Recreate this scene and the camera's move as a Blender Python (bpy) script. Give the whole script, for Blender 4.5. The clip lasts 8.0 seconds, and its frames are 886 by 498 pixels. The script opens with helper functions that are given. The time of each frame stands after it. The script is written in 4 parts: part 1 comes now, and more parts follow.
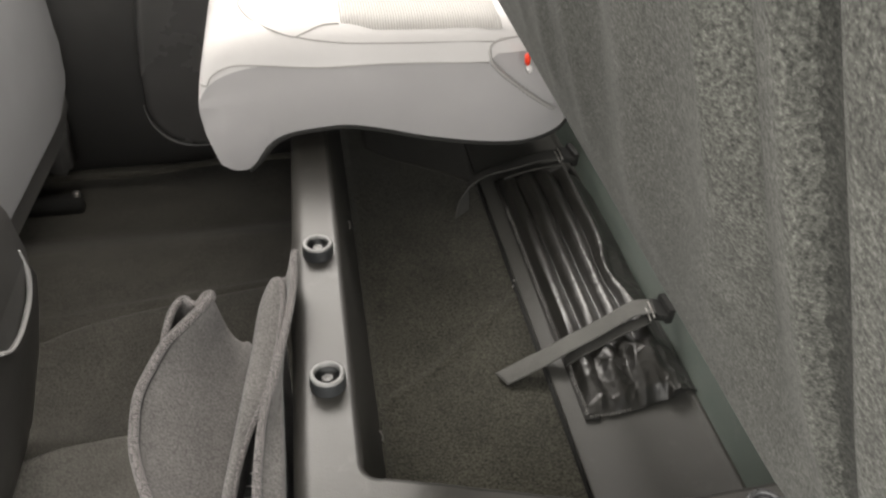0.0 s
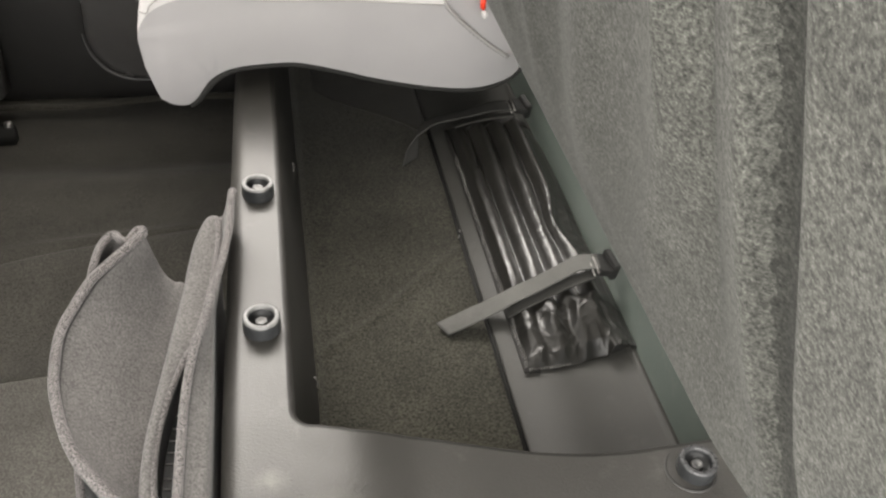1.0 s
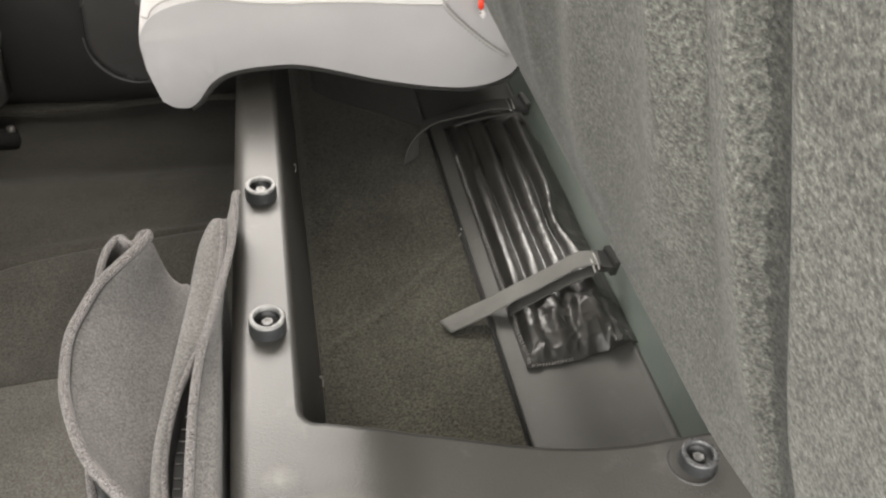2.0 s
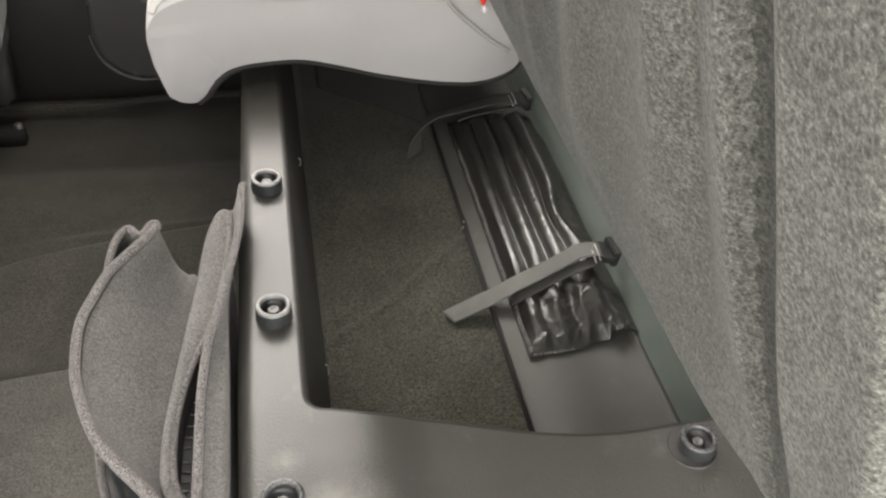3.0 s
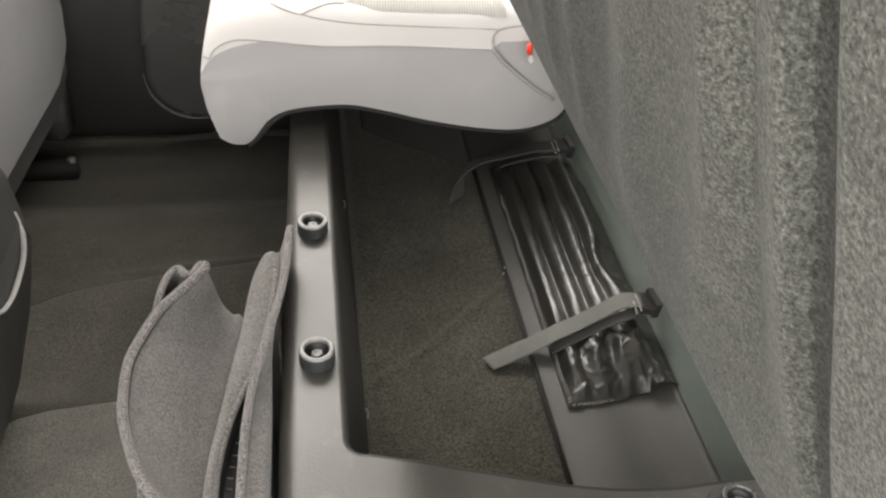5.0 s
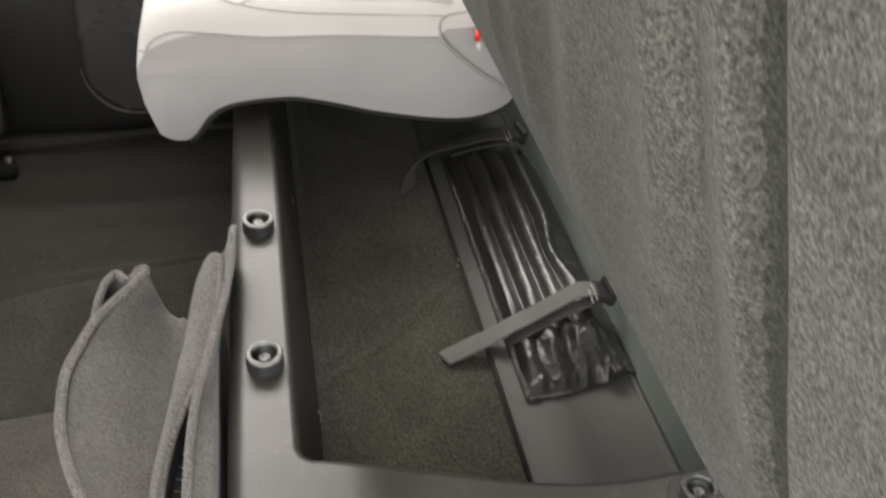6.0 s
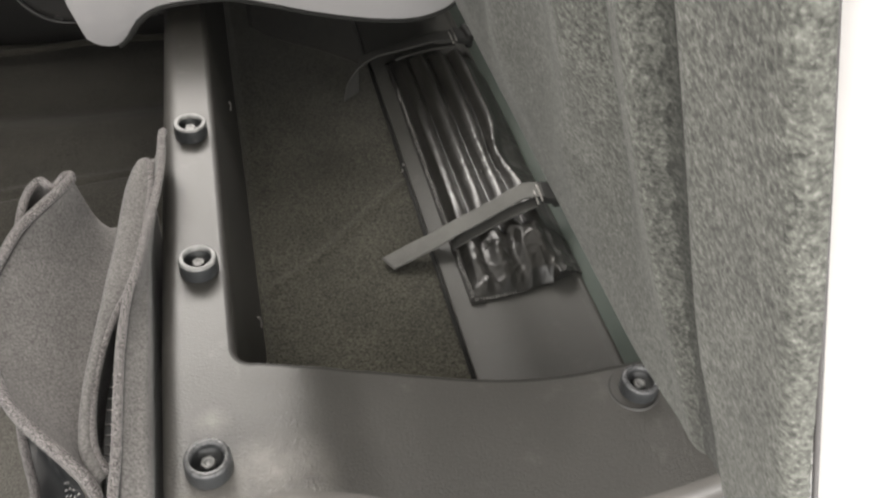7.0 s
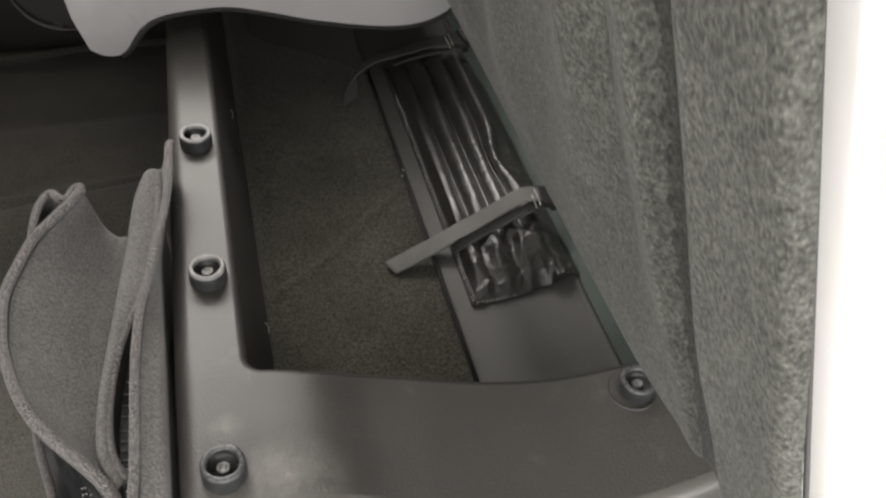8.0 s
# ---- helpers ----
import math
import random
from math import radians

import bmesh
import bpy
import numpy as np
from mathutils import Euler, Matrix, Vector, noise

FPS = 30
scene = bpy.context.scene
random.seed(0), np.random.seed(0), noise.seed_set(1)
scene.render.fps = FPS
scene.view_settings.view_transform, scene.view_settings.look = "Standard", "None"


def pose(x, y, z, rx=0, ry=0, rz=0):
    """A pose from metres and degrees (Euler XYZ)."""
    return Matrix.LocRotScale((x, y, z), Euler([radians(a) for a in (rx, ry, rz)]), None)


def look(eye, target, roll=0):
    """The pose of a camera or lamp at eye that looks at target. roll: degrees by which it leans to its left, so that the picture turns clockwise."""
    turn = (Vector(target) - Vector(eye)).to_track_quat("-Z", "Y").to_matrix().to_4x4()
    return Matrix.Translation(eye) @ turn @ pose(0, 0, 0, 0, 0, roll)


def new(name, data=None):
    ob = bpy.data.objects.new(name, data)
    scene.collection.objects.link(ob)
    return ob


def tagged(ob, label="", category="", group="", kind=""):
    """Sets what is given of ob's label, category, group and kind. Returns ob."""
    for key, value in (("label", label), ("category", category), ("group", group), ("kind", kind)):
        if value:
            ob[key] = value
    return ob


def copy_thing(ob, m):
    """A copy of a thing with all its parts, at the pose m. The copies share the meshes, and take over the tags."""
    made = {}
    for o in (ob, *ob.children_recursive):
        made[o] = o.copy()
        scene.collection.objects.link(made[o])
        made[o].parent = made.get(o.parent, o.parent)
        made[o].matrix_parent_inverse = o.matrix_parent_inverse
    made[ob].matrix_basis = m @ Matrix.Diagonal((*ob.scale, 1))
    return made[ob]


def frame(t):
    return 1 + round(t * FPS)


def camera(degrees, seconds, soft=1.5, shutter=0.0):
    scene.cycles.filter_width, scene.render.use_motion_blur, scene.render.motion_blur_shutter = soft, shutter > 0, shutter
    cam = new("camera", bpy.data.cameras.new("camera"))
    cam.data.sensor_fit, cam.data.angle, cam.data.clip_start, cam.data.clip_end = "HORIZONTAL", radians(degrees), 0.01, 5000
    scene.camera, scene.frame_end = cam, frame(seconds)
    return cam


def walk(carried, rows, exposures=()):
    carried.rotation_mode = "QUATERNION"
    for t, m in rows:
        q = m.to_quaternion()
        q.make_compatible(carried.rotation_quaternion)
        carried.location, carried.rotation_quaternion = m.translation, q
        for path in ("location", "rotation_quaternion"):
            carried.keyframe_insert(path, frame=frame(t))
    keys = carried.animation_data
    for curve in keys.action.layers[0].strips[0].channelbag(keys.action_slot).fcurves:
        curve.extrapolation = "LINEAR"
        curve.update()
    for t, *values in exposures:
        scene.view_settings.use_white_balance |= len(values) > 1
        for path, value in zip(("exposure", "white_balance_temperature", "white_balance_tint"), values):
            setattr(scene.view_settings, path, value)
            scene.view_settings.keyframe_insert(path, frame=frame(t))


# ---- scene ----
cam = camera(54.1, 8.0, soft=2.3, shutter=0.4)
PATH = [
    (0, (0.01, 0.09, 0.856), (0.273, 1.673, -0.338), 0.5),
    (0.5, (0.015, 0.094, 0.842), (0.313, 1.641, -0.39), 3.4),
    (1, (0.02, 0.1, 0.836), (0.386, 1.602, -0.434), 5.4),
    (1.5, (0.012, 0.101, 0.838), (0.385, 1.588, -0.446), 5.7),
    (2, (0.017, 0.095, 0.845), (0.381, 1.59, -0.433), 4.6),
    (2.2, (0.012, 0.091, 0.841), (0.373, 1.585, -0.439), 4.5),
    (3.3, (0.014, 0.077, 0.846), (0.367, 1.581, -0.424), 4.1),
    (3.5, (0.01, 0.079, 0.846), (0.354, 1.591, -0.417), 3.9),
    (4, (0.006, 0.075, 0.85), (0.318, 1.606, -0.398), 4.0),
    (4.5, (0.006, 0.075, 0.852), (0.298, 1.617, -0.387), 4.2),
    (4.7, (0.003, 0.077, 0.855), (0.283, 1.631, -0.373), 4.2),
    (5.8, (0.016, 0.097, 0.861), (0.357, 1.654, -0.346), 3.5),
    (6, (0.018, 0.102, 0.853), (0.391, 1.628, -0.386), 4.3),
    (6.5, (0.022, 0.101, 0.836), (0.438, 1.558, -0.47), 5.7),
    (7, (0.042, 0.096, 0.827), (0.477, 1.49, -0.54), 5.3),
    (7.5, (0.038, 0.091, 0.824), (0.489, 1.445, -0.577), 5.3),
    (8, (0.031, 0.091, 0.849), (0.479, 1.471, -0.527), 5.1),
]
EXPOSURES = [(t, stops, 6800 if t < 6.9 else 6720, 10) for t, stops in ((0.0, 0.58), (0.5, 0.88), (1.5, 1.07), (2.2, 1.14), (3.5, 0.89), (4.5, 0.91), (6.0, 0.65), (6.6, 1.0), (7.0, 0.80), (7.4, 0.09), (8.0, 0.28))]
walk(cam, [(t, look(eye, target, roll)) for t, eye, target, roll in PATH], EXPOSURES)

# ---- world and light ----
sky_world = bpy.data.worlds.new("overcast_sky")
scene.world = sky_world
sky_world.use_nodes = True
wn, wl = sky_world.node_tree.nodes, sky_world.node_tree.links
sky = wn.new("ShaderNodeTexSky")
sky.sky_type = "NISHITA"
sky.sun_disc = False
SUN_UP, SUN_ROUND = radians(47), radians(0)
sky.sun_elevation, sky.sun_rotation = SUN_UP, SUN_ROUND
grey = wn.new("ShaderNodeHueSaturation")
grey.inputs["Saturation"].default_value = 0.22
wl.new(sky.outputs["Color"], grey.inputs["Color"])
wl.new(grey.outputs["Color"], wn["Background"].inputs["Color"])
wn["Background"].inputs["Strength"].default_value = 0.15


def lamp(name, kind, m, energy, colour, **more):
    data = bpy.data.lights.new(name, kind)
    data.energy, data.color = energy, colour
    ob = new(name, data)
    ob.matrix_world = m
    return ob, data


sun, sun_data = lamp("sun", "SUN", look((-0.15, 1.0, 1.07), (0, 0, 0)), 0.9, (1.0, 0.96, 0.92))
sun_data.angle = radians(22)
# daylight through the far door's window, the open near door and the windscreen
far_window, fw = lamp("far_window_daylight", "AREA", look((0.0, 1.50, 1.02), (0.0, 0.8, 0.99)), 10.5, (1.0, 0.97, 0.94))
fw.shape, fw.size, fw.size_y = "RECTANGLE", 1.0, 0.46
near_door, nd = lamp("open_door_daylight", "AREA", look((-0.15, -0.06, 0.58), (-0.15, 0.94, 0.84)), 10.5, (1.0, 0.98, 0.95))
nd.shape, nd.size, nd.size_y = "RECTANGLE", 1.6, 0.56
windscreen, ws = lamp("windscreen_daylight", "AREA", look((-1.62, 0.85, 1.0), (0.0, 0.7, 0.6)), 26.0, (1.0, 0.98, 0.95))
ws.shape, ws.size, ws.size_y = "RECTANGLE", 1.2, 0.42

# ---- materials ----


class Nodes:
    """A node material under construction."""

    def __init__(self, name, rough=0.6, metal=0.0):
        self.mat = bpy.data.materials.new(name)
        self.mat.use_nodes = True
        self.n, self.l = self.mat.node_tree.nodes, self.mat.node_tree.links
        self.b = self.n["Principled BSDF"]
        self.b.inputs["Roughness"].default_value = rough
        self.b.inputs["Metallic"].default_value = metal
        self.geo = self.n.new("ShaderNodeTexCoord").outputs["Object"]

    def noise(self, scale, detail=3.0, rough=0.55, stretch=None):
        t = self.n.new("ShaderNodeTexNoise")
        t.inputs["Scale"].default_value, t.inputs["Detail"].default_value, t.inputs["Roughness"].default_value = scale, detail, rough
        src = self.geo
        if stretch:
            m = self.n.new("ShaderNodeMapping")
            m.inputs["Scale"].default_value = stretch
            self.l.new(src, m.inputs["Vector"])
            src = m.outputs["Vector"]
        self.l.new(src, t.inputs["Vector"])
        return t.outputs["Fac"]

    def voronoi(self, scale, feature="F1"):
        t = self.n.new("ShaderNodeTexVoronoi")
        t.feature = feature
        t.inputs["Scale"].default_value = scale
        self.l.new(self.geo, t.inputs["Vector"])
        return t.outputs["Distance"]

    def ramp(self, fac, stops):
        r = self.n.new("ShaderNodeValToRGB")
        e = r.color_ramp.elements
        while len(e) < len(stops):
            e.new(0.5)
        for item, (at, c) in zip(e, stops):
            item.position = at
            item.color = (*c, 1) if len(c) == 3 else c
        self.l.new(fac, r.inputs["Fac"])
        return r.outputs["Color"]

    def mix(self, a, b, fac, mode="MIX"):
        m = self.n.new("ShaderNodeMix")
        m.data_type, m.blend_type = "RGBA", mode
        for sock, v in ((m.inputs[6], a), (m.inputs[7], b), (m.inputs[0], fac)):
            if isinstance(v, (int, float)):
                sock.default_value = v
            elif isinstance(v, tuple):
                sock.default_value = (*v, 1)
            else:
                self.l.new(v, sock)
        return m.outputs[2]

    def math(self, op, a, b):
        m = self.n.new("ShaderNodeMath")
        m.operation = op
        for sock, v in zip(m.inputs, (a, b)):
            if isinstance(v, (int, float)):
                sock.default_value = v
            else:
                self.l.new(v, sock)
        return m.outputs[0]

    def colour(self, c):
        if isinstance(c, tuple):
            self.b.inputs["Base Color"].default_value = (*c, 1)
        else:
            self.l.new(c, self.b.inputs["Base Color"])
        return self

    def rough(self, fac, low, high):
        m = self.n.new("ShaderNodeMapRange")
        m.inputs["To Min"].default_value, m.inputs["To Max"].default_value = low, high
        self.l.new(fac, m.inputs["Value"])
        self.l.new(m.outputs["Result"], self.b.inputs["Roughness"])
        return self

    def bump(self, *layers):
        last = None
        for height, strength, distance in layers:
            bp = self.n.new("ShaderNodeBump")
            bp.inputs["Strength"].default_value, bp.inputs["Distance"].default_value = strength, distance
            self.l.new(height, bp.inputs["Height"])
            if last:
                self.l.new(last, bp.inputs["Normal"])
            last = bp.outputs["Normal"]
        self.l.new(last, self.b.inputs["Normal"])
        return self

    def sheen(self, weight, rough=0.5):
        self.b.inputs["Sheen Weight"].default_value = weight
        self.b.inputs["Sheen Roughness"].default_value = rough
        return self

    def gloss(self, level):
        self.b.inputs["Specular IOR Level"].default_value = level
        return self


def moulded(name, dark, light, grain=900, rough=0.45, leather=0.1, dust=0.25, gloss=0.5, grain_to=None, pale_spots=()):
    """Grained moulded plastic with faint scuffs; the spots (x, y, z, radius) are pale smudges and painted sheen."""
    k = Nodes(name, rough)
    big, fine = k.noise(9, 4), k.voronoi(grain)
    skin = k.mix(k.ramp(big, [(0.3, dark), (0.7, light)]), (0.3, 0.29, 0.27), k.ramp(k.noise(26, 5, 0.7), [(0.60, (0, 0, 0)), (0.80, (dust,) * 3)]))
    for *spot, r in pale_spots:
        away = k.n.new("ShaderNodeVectorMath")
        away.operation = "DISTANCE"
        k.l.new(k.geo, away.inputs[0])
        away.inputs[1].default_value = spot
        near = k.ramp(k.math("DIVIDE", away.outputs["Value"], r), [(0.1, (1, 1, 1)), (1.0, (0, 0, 0))])
        skin = k.mix(skin, (0.34, 0.32, 0.29), k.math("MULTIPLY", near, k.ramp(k.noise(60, 4, 0.6), [(0.25, (0.05,) * 3), (0.75, (0.36,) * 3)])))
    k.colour(skin)
    k.rough(big, rough - 0.06, rough + 0.08)
    k.gloss(gloss)
    hide = k.noise(grain * 0.45, 3)
    if grain_to:  # the coarse grain fades out between two places along y
        split = k.n.new("ShaderNodeSeparateXYZ")
        k.l.new(k.geo, split.inputs[0])
        fade = k.n.new("ShaderNodeMapRange")
        fade.inputs["From Min"].default_value, fade.inputs["From Max"].default_value = grain_to
        fade.inputs["To Min"].default_value, fade.inputs["To Max"].default_value = 1.0, 0.12
        k.l.new(split.outputs["Y"], fade.inputs["Value"])
        hide = k.math("MULTIPLY", hide, fade.outputs["Result"])
        gloss_fade = k.n.new("ShaderNodeMapRange")  # specular level halves towards the far end
        gloss_fade.inputs["From Min"].default_value, gloss_fade.inputs["From Max"].default_value = grain_to[0], grain_to[1] + 0.12
        gloss_fade.inputs["To Min"].default_value, gloss_fade.inputs["To Max"].default_value = gloss, gloss * 0.5
        k.l.new(split.outputs["Y"], gloss_fade.inputs["Value"])
        k.l.new(gloss_fade.outputs["Result"], k.b.inputs["Specular IOR Level"])
    return k.bump((fine, 0.25, 0.0005), (hide, leather, 0.0008)).mat


def pile(name, dark, light, coarse=420, fine=1500, height=0.0012, sheen=0.15, relief=0.6):
    """Needled carpet or felt."""
    k = Nodes(name, 0.95).gloss(0.1).sheen(sheen)
    tuft = k.noise(coarse, 4, 0.7)
    c = k.ramp(tuft, [(0.38, dark), (0.62, light)])
    patch = k.ramp(k.noise(16, 4, 0.6), [(0.3, (0.82, 0.82, 0.82)), (0.7, (1.12, 1.12, 1.12))])
    k.colour(k.mix(c, patch, 1.0, "MULTIPLY"))
    return k.bump((tuft, relief, height), (k.noise(fine, 2), relief * 0.7, height * 0.4)).mat


# first two spots are rubbed smudges; the last two paint in the panel's sheen
M_RAIL = moulded("grey_grained_plastic", (0.026, 0.0244, 0.0213), (0.035, 0.0329, 0.0288), 1000, 0.44, 1.0, 0.2, 1.3, (0.42, 0.56), ((0.003, 0.484, 0.3, 0.016), (0.030, 0.446, 0.299, 0.022), (0.048, 0.432, 0.297, 0.045), (0.0, 0.415, 0.297, 0.040)))
M_SHELF = moulded("matt_grey_plastic", (0.042, 0.0415, 0.038), (0.053, 0.0524, 0.048), 1000, 0.55, 0.3, 0.1, 0.4)
M_BINWALL = moulded("dark_grey_plastic", (0.024, 0.0228, 0.0205), (0.033, 0.0315, 0.0285), 1000, 0.5, 0.3, 0.1, 0.4)
# paler base puts the doorway's reflection into the lip's colour
M_LIP = moulded("lit_lip_plastic", (0.088, 0.083, 0.0775), (0.112, 0.106, 0.099), 900, 0.28, 0.5, 0.1, 1.0)
M_LIP.node_tree.nodes["Principled BSDF"].inputs["Coat Weight"].default_value = 0.8
M_LIP.node_tree.nodes["Principled BSDF"].inputs["Coat Roughness"].default_value = 0.26
M_WALL = moulded("grey_green_plastic", (0.088, 0.106, 0.094), (0.110, 0.128, 0.114), 700, 0.3)
M_DARK = moulded("black_plastic", (0.03, 0.029, 0.028), (0.04, 0.039, 0.037), 900, 0.42)
M_SHELL = moulded("dark_door_plastic", (0.092, 0.09, 0.088), (0.115, 0.112, 0.109), 700, 0.36, 0.1, 0.0)
M_POCKET = moulded("satin_door_plastic", (0.075, 0.073, 0.072), (0.09, 0.088, 0.086), 700, 0.26, 0.05, 0.0, 0.8)
M_LINER = moulded("roof_lining", (0.74, 0.73, 0.71), (0.79, 0.78, 0.76), 600, 0.9)
M_CLIP = moulded("black_buckle_plastic", (0.012, 0.012, 0.012), (0.02, 0.02, 0.019), 900, 0.48, 0.1, 0.1, 0.35)
M_RUBBER = moulded("black_rubber", (0.02, 0.021, 0.022), (0.032, 0.034, 0.036), 1200, 0.3)
# window reflection on the far rims is put into this paler rubber
k = Nodes("worn_lit_rubber", 0.3)
M_WORN_LIT = k.colour(k.ramp(k.noise(120, 4), [(0.3, (0.10, 0.10, 0.098)), (0.7, (0.22, 0.22, 0.215))])).rough(k.noise(300, 3), 0.28, 0.42).gloss(0.5).mat
k = Nodes("satin_black_rubber", 0.22)
M_SATIN = k.colour(k.ramp(k.noise(140, 4), [(0.3, (0.036, 0.037, 0.039)), (0.7, (0.08, 0.081, 0.083))])).rough(k.noise(300, 3), 0.22, 0.34).gloss(0.7).mat
k = Nodes("dark_oiled_steel", 0.5, 0.7)
M_SCREW = k.colour(k.ramp(k.noise(90), [(0.3, (0.17, 0.17, 0.168)), (0.7, (0.30, 0.30, 0.296))])).mat
M_CARPET = pile("dark_cab_carpet", (0.026, 0.0246, 0.0207), (0.072, 0.0682, 0.058), 480)
M_BIN = pile("dark_bin_carpet", (0.0165, 0.0158, 0.0122), (0.070, 0.0675, 0.053), 400)

M_BIN_END = pile("dark_brown_bin_end", (0.018, 0.0168, 0.0135), (0.040, 0.0378, 0.0305), 600)


def felt(name, shade_tone=1.0):
    """Needled felt: soft mottled clumps of dark and pale fibre; a factor below 1 paints in the groove's shade."""
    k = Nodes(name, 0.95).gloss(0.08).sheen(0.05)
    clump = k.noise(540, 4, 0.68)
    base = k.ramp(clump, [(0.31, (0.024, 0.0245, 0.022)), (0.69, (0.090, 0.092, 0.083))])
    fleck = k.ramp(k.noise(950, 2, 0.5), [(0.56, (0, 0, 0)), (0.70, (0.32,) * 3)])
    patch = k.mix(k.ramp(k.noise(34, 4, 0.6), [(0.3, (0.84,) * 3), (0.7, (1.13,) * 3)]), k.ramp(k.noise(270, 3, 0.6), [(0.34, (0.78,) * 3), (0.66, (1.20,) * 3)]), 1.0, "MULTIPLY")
    k.colour(k.mix(k.mix(k.mix(base, (0.20, 0.20, 0.185), fleck), patch, 1.0, "MULTIPLY"), (shade_tone,) * 3, 1.0, "MULTIPLY"))
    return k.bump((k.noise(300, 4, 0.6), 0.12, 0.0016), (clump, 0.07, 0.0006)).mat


M_FELT = felt("grey_felt")
# two darker copies of the felt carry the shade of the sewn groove
M_GROOVE_SHADE = felt("groove_shade_felt", 0.48)
M_GROOVE_EDGE = felt("groove_edge_shade_felt", 0.78)
M_HEEL = pile("worn_dark_carpet", (0.027, 0.0255, 0.0218), (0.071, 0.0672, 0.058), 480)
M_MAT = pile("grey_mat_pile", (0.095, 0.0905, 0.087), (0.200, 0.191, 0.185), 520, 2600, 0.0006)
M_FLAT = pile("worn_grey_mat_pile", (0.075, 0.0715, 0.064), (0.17, 0.162, 0.147), 480, 1800, 0.0008)
# the under layer's shade is put into this darker copy of the webbing
M_WEB_SHADED = pile("shaded_grey_webbing", (0.04, 0.0395, 0.037), (0.06, 0.0595, 0.056), 1500, 2500, 0.0003, 0.0)
M_WEB_FAR = pile("deep_grey_webbing", (0.044, 0.0434, 0.041), (0.062, 0.0612, 0.058), 1500, 2500, 0.0003, 0.0)
M_WEB = pile("grey_webbing", (0.105, 0.104, 0.098), (0.14, 0.139, 0.132), 1500, 2500, 0.0003, 0.0)


def threads(name, dark, light):
    """Whipped edge thread, wound across the binding."""
    k = Nodes(name, 0.8).gloss(0.25).sheen(0.2)
    strand = k.noise(1900, 3, 0.6, (0.3, 1.4, 0.3))
    hue = k.ramp(k.noise(190, 3), [(0.35, (0.90, 0.87, 0.86)), (0.65, (1.08, 1.07, 1.07))])
    k.colour(k.mix(k.ramp(strand, [(0.45, dark), (0.60, light)]), hue, 1.0, "MULTIPLY"))
    return k.bump((strand, 0.7, 0.0008), (k.noise(1800, 2), 0.3, 0.0004)).mat


M_BIND = threads("grey_binding_thread", (0.030, 0.028, 0.0275), (0.31, 0.293, 0.288))


def fabric(name, dark, light):
    k = Nodes(name, 0.75).gloss(0.25).sheen(0.1)
    big = k.noise(5, 4)
    k.colour(k.ramp(big, [(0.3, dark), (0.7, light)]))
    return k.bump((k.noise(1500, 2), 0.15, 0.0004), (k.noise(24, 3), 0.25, 0.004)).mat


M_SEAT = fabric("pale_grey_upholstery", (0.55, 0.536, 0.532), (0.605, 0.591, 0.587))
# same cloth as M_SEAT; the side's shade is put into its colour
M_SIDE_SHADED = fabric("shaded_side_panel_cloth", (0.325, 0.317, 0.320), (0.365, 0.356, 0.360))
M_SEAT2 = fabric("mid_grey_upholstery", (0.27, 0.272, 0.28), (0.31, 0.312, 0.32))


def vinyl():
    k = Nodes("black_shiny_vinyl", 0.36).gloss(0.5)
    w = k.noise(38, 4, 0.6, (1.6, 0.5, 1))
    k.colour(k.ramp(w, [(0.3, (0.011, 0.0106, 0.0094)), (0.8, (0.022, 0.0212, 0.0188))]))
    k.rough(k.noise(60, 3), 0.24, 0.37)
    return k.bump((w, 0.06, 0.006), (k.noise(110, 3, 0.5, (1.5, 0.6, 1)), 0.13, 0.0015), (k.noise(260, 4, 0.65, (1.4, 0.7, 1)), 0.05, 0.0008), (k.noise(1800, 2), 0.06, 0.0003)).mat


M_VINYL = vinyl()
M_FLAP = moulded("matt_black_vinyl", (0.014, 0.0135, 0.0125), (0.022, 0.0212, 0.0195), 900, 0.62, 0.2, 0.1, 0.3)
k = Nodes("bare_steel", 0.5, 1.0)
M_STEEL = k.colour(k.ramp(k.noise(60), [(0.3, (0.3, 0.29, 0.28)), (0.7, (0.42, 0.41, 0.39))])).mat
M_RED = Nodes("red_plastic", 0.35).colour((0.75, 0.05, 0.02)).mat
M_BLACK = Nodes("soft_black_cloth", 0.9).colour((0.012, 0.012, 0.011)).mat
k = Nodes("pale_concrete", 0.9)
M_GROUND = k.colour(k.ramp(k.noise(3, 6), [(0.3, (0.4, 0.39, 0.37)), (0.7, (0.5, 0.49, 0.47))])).bump((k.noise(80, 4), 0.3, 0.004)).mat
M_TRIM = fabric("grey_piping", (0.26, 0.255, 0.25), (0.31, 0.305, 0.30))
M_PIPING_CREASE = Nodes("dark_piping_and_crease", 0.85).colour((0.045, 0.042, 0.042)).mat
M_THREAD = Nodes("pale_thread", 0.8).colour((0.25, 0.243, 0.232)).mat
M_NUB = Nodes("pale_rubber_nub", 0.5).colour((0.4, 0.39, 0.38)).mat
M_SEAM = Nodes("seam_thread", 0.8).colour((0.24, 0.232, 0.225)).mat
M_STITCH = Nodes("dark_seam", 0.9).colour((0.34, 0.33, 0.32)).mat

# ---- mesh helpers ----


def part(name, bm, material, parent=None, label="", smooth=True):
    bmesh.ops.recalc_face_normals(bm, faces=bm.faces)
    me = bpy.data.meshes.new(name)
    for f in bm.faces:
        f.smooth = smooth
    bm.to_mesh(me)
    bm.free()
    me.materials.append(material)
    ob = new(name, me)
    if parent:
        ob.parent = parent
    if label:
        ob["label"] = label
    return ob


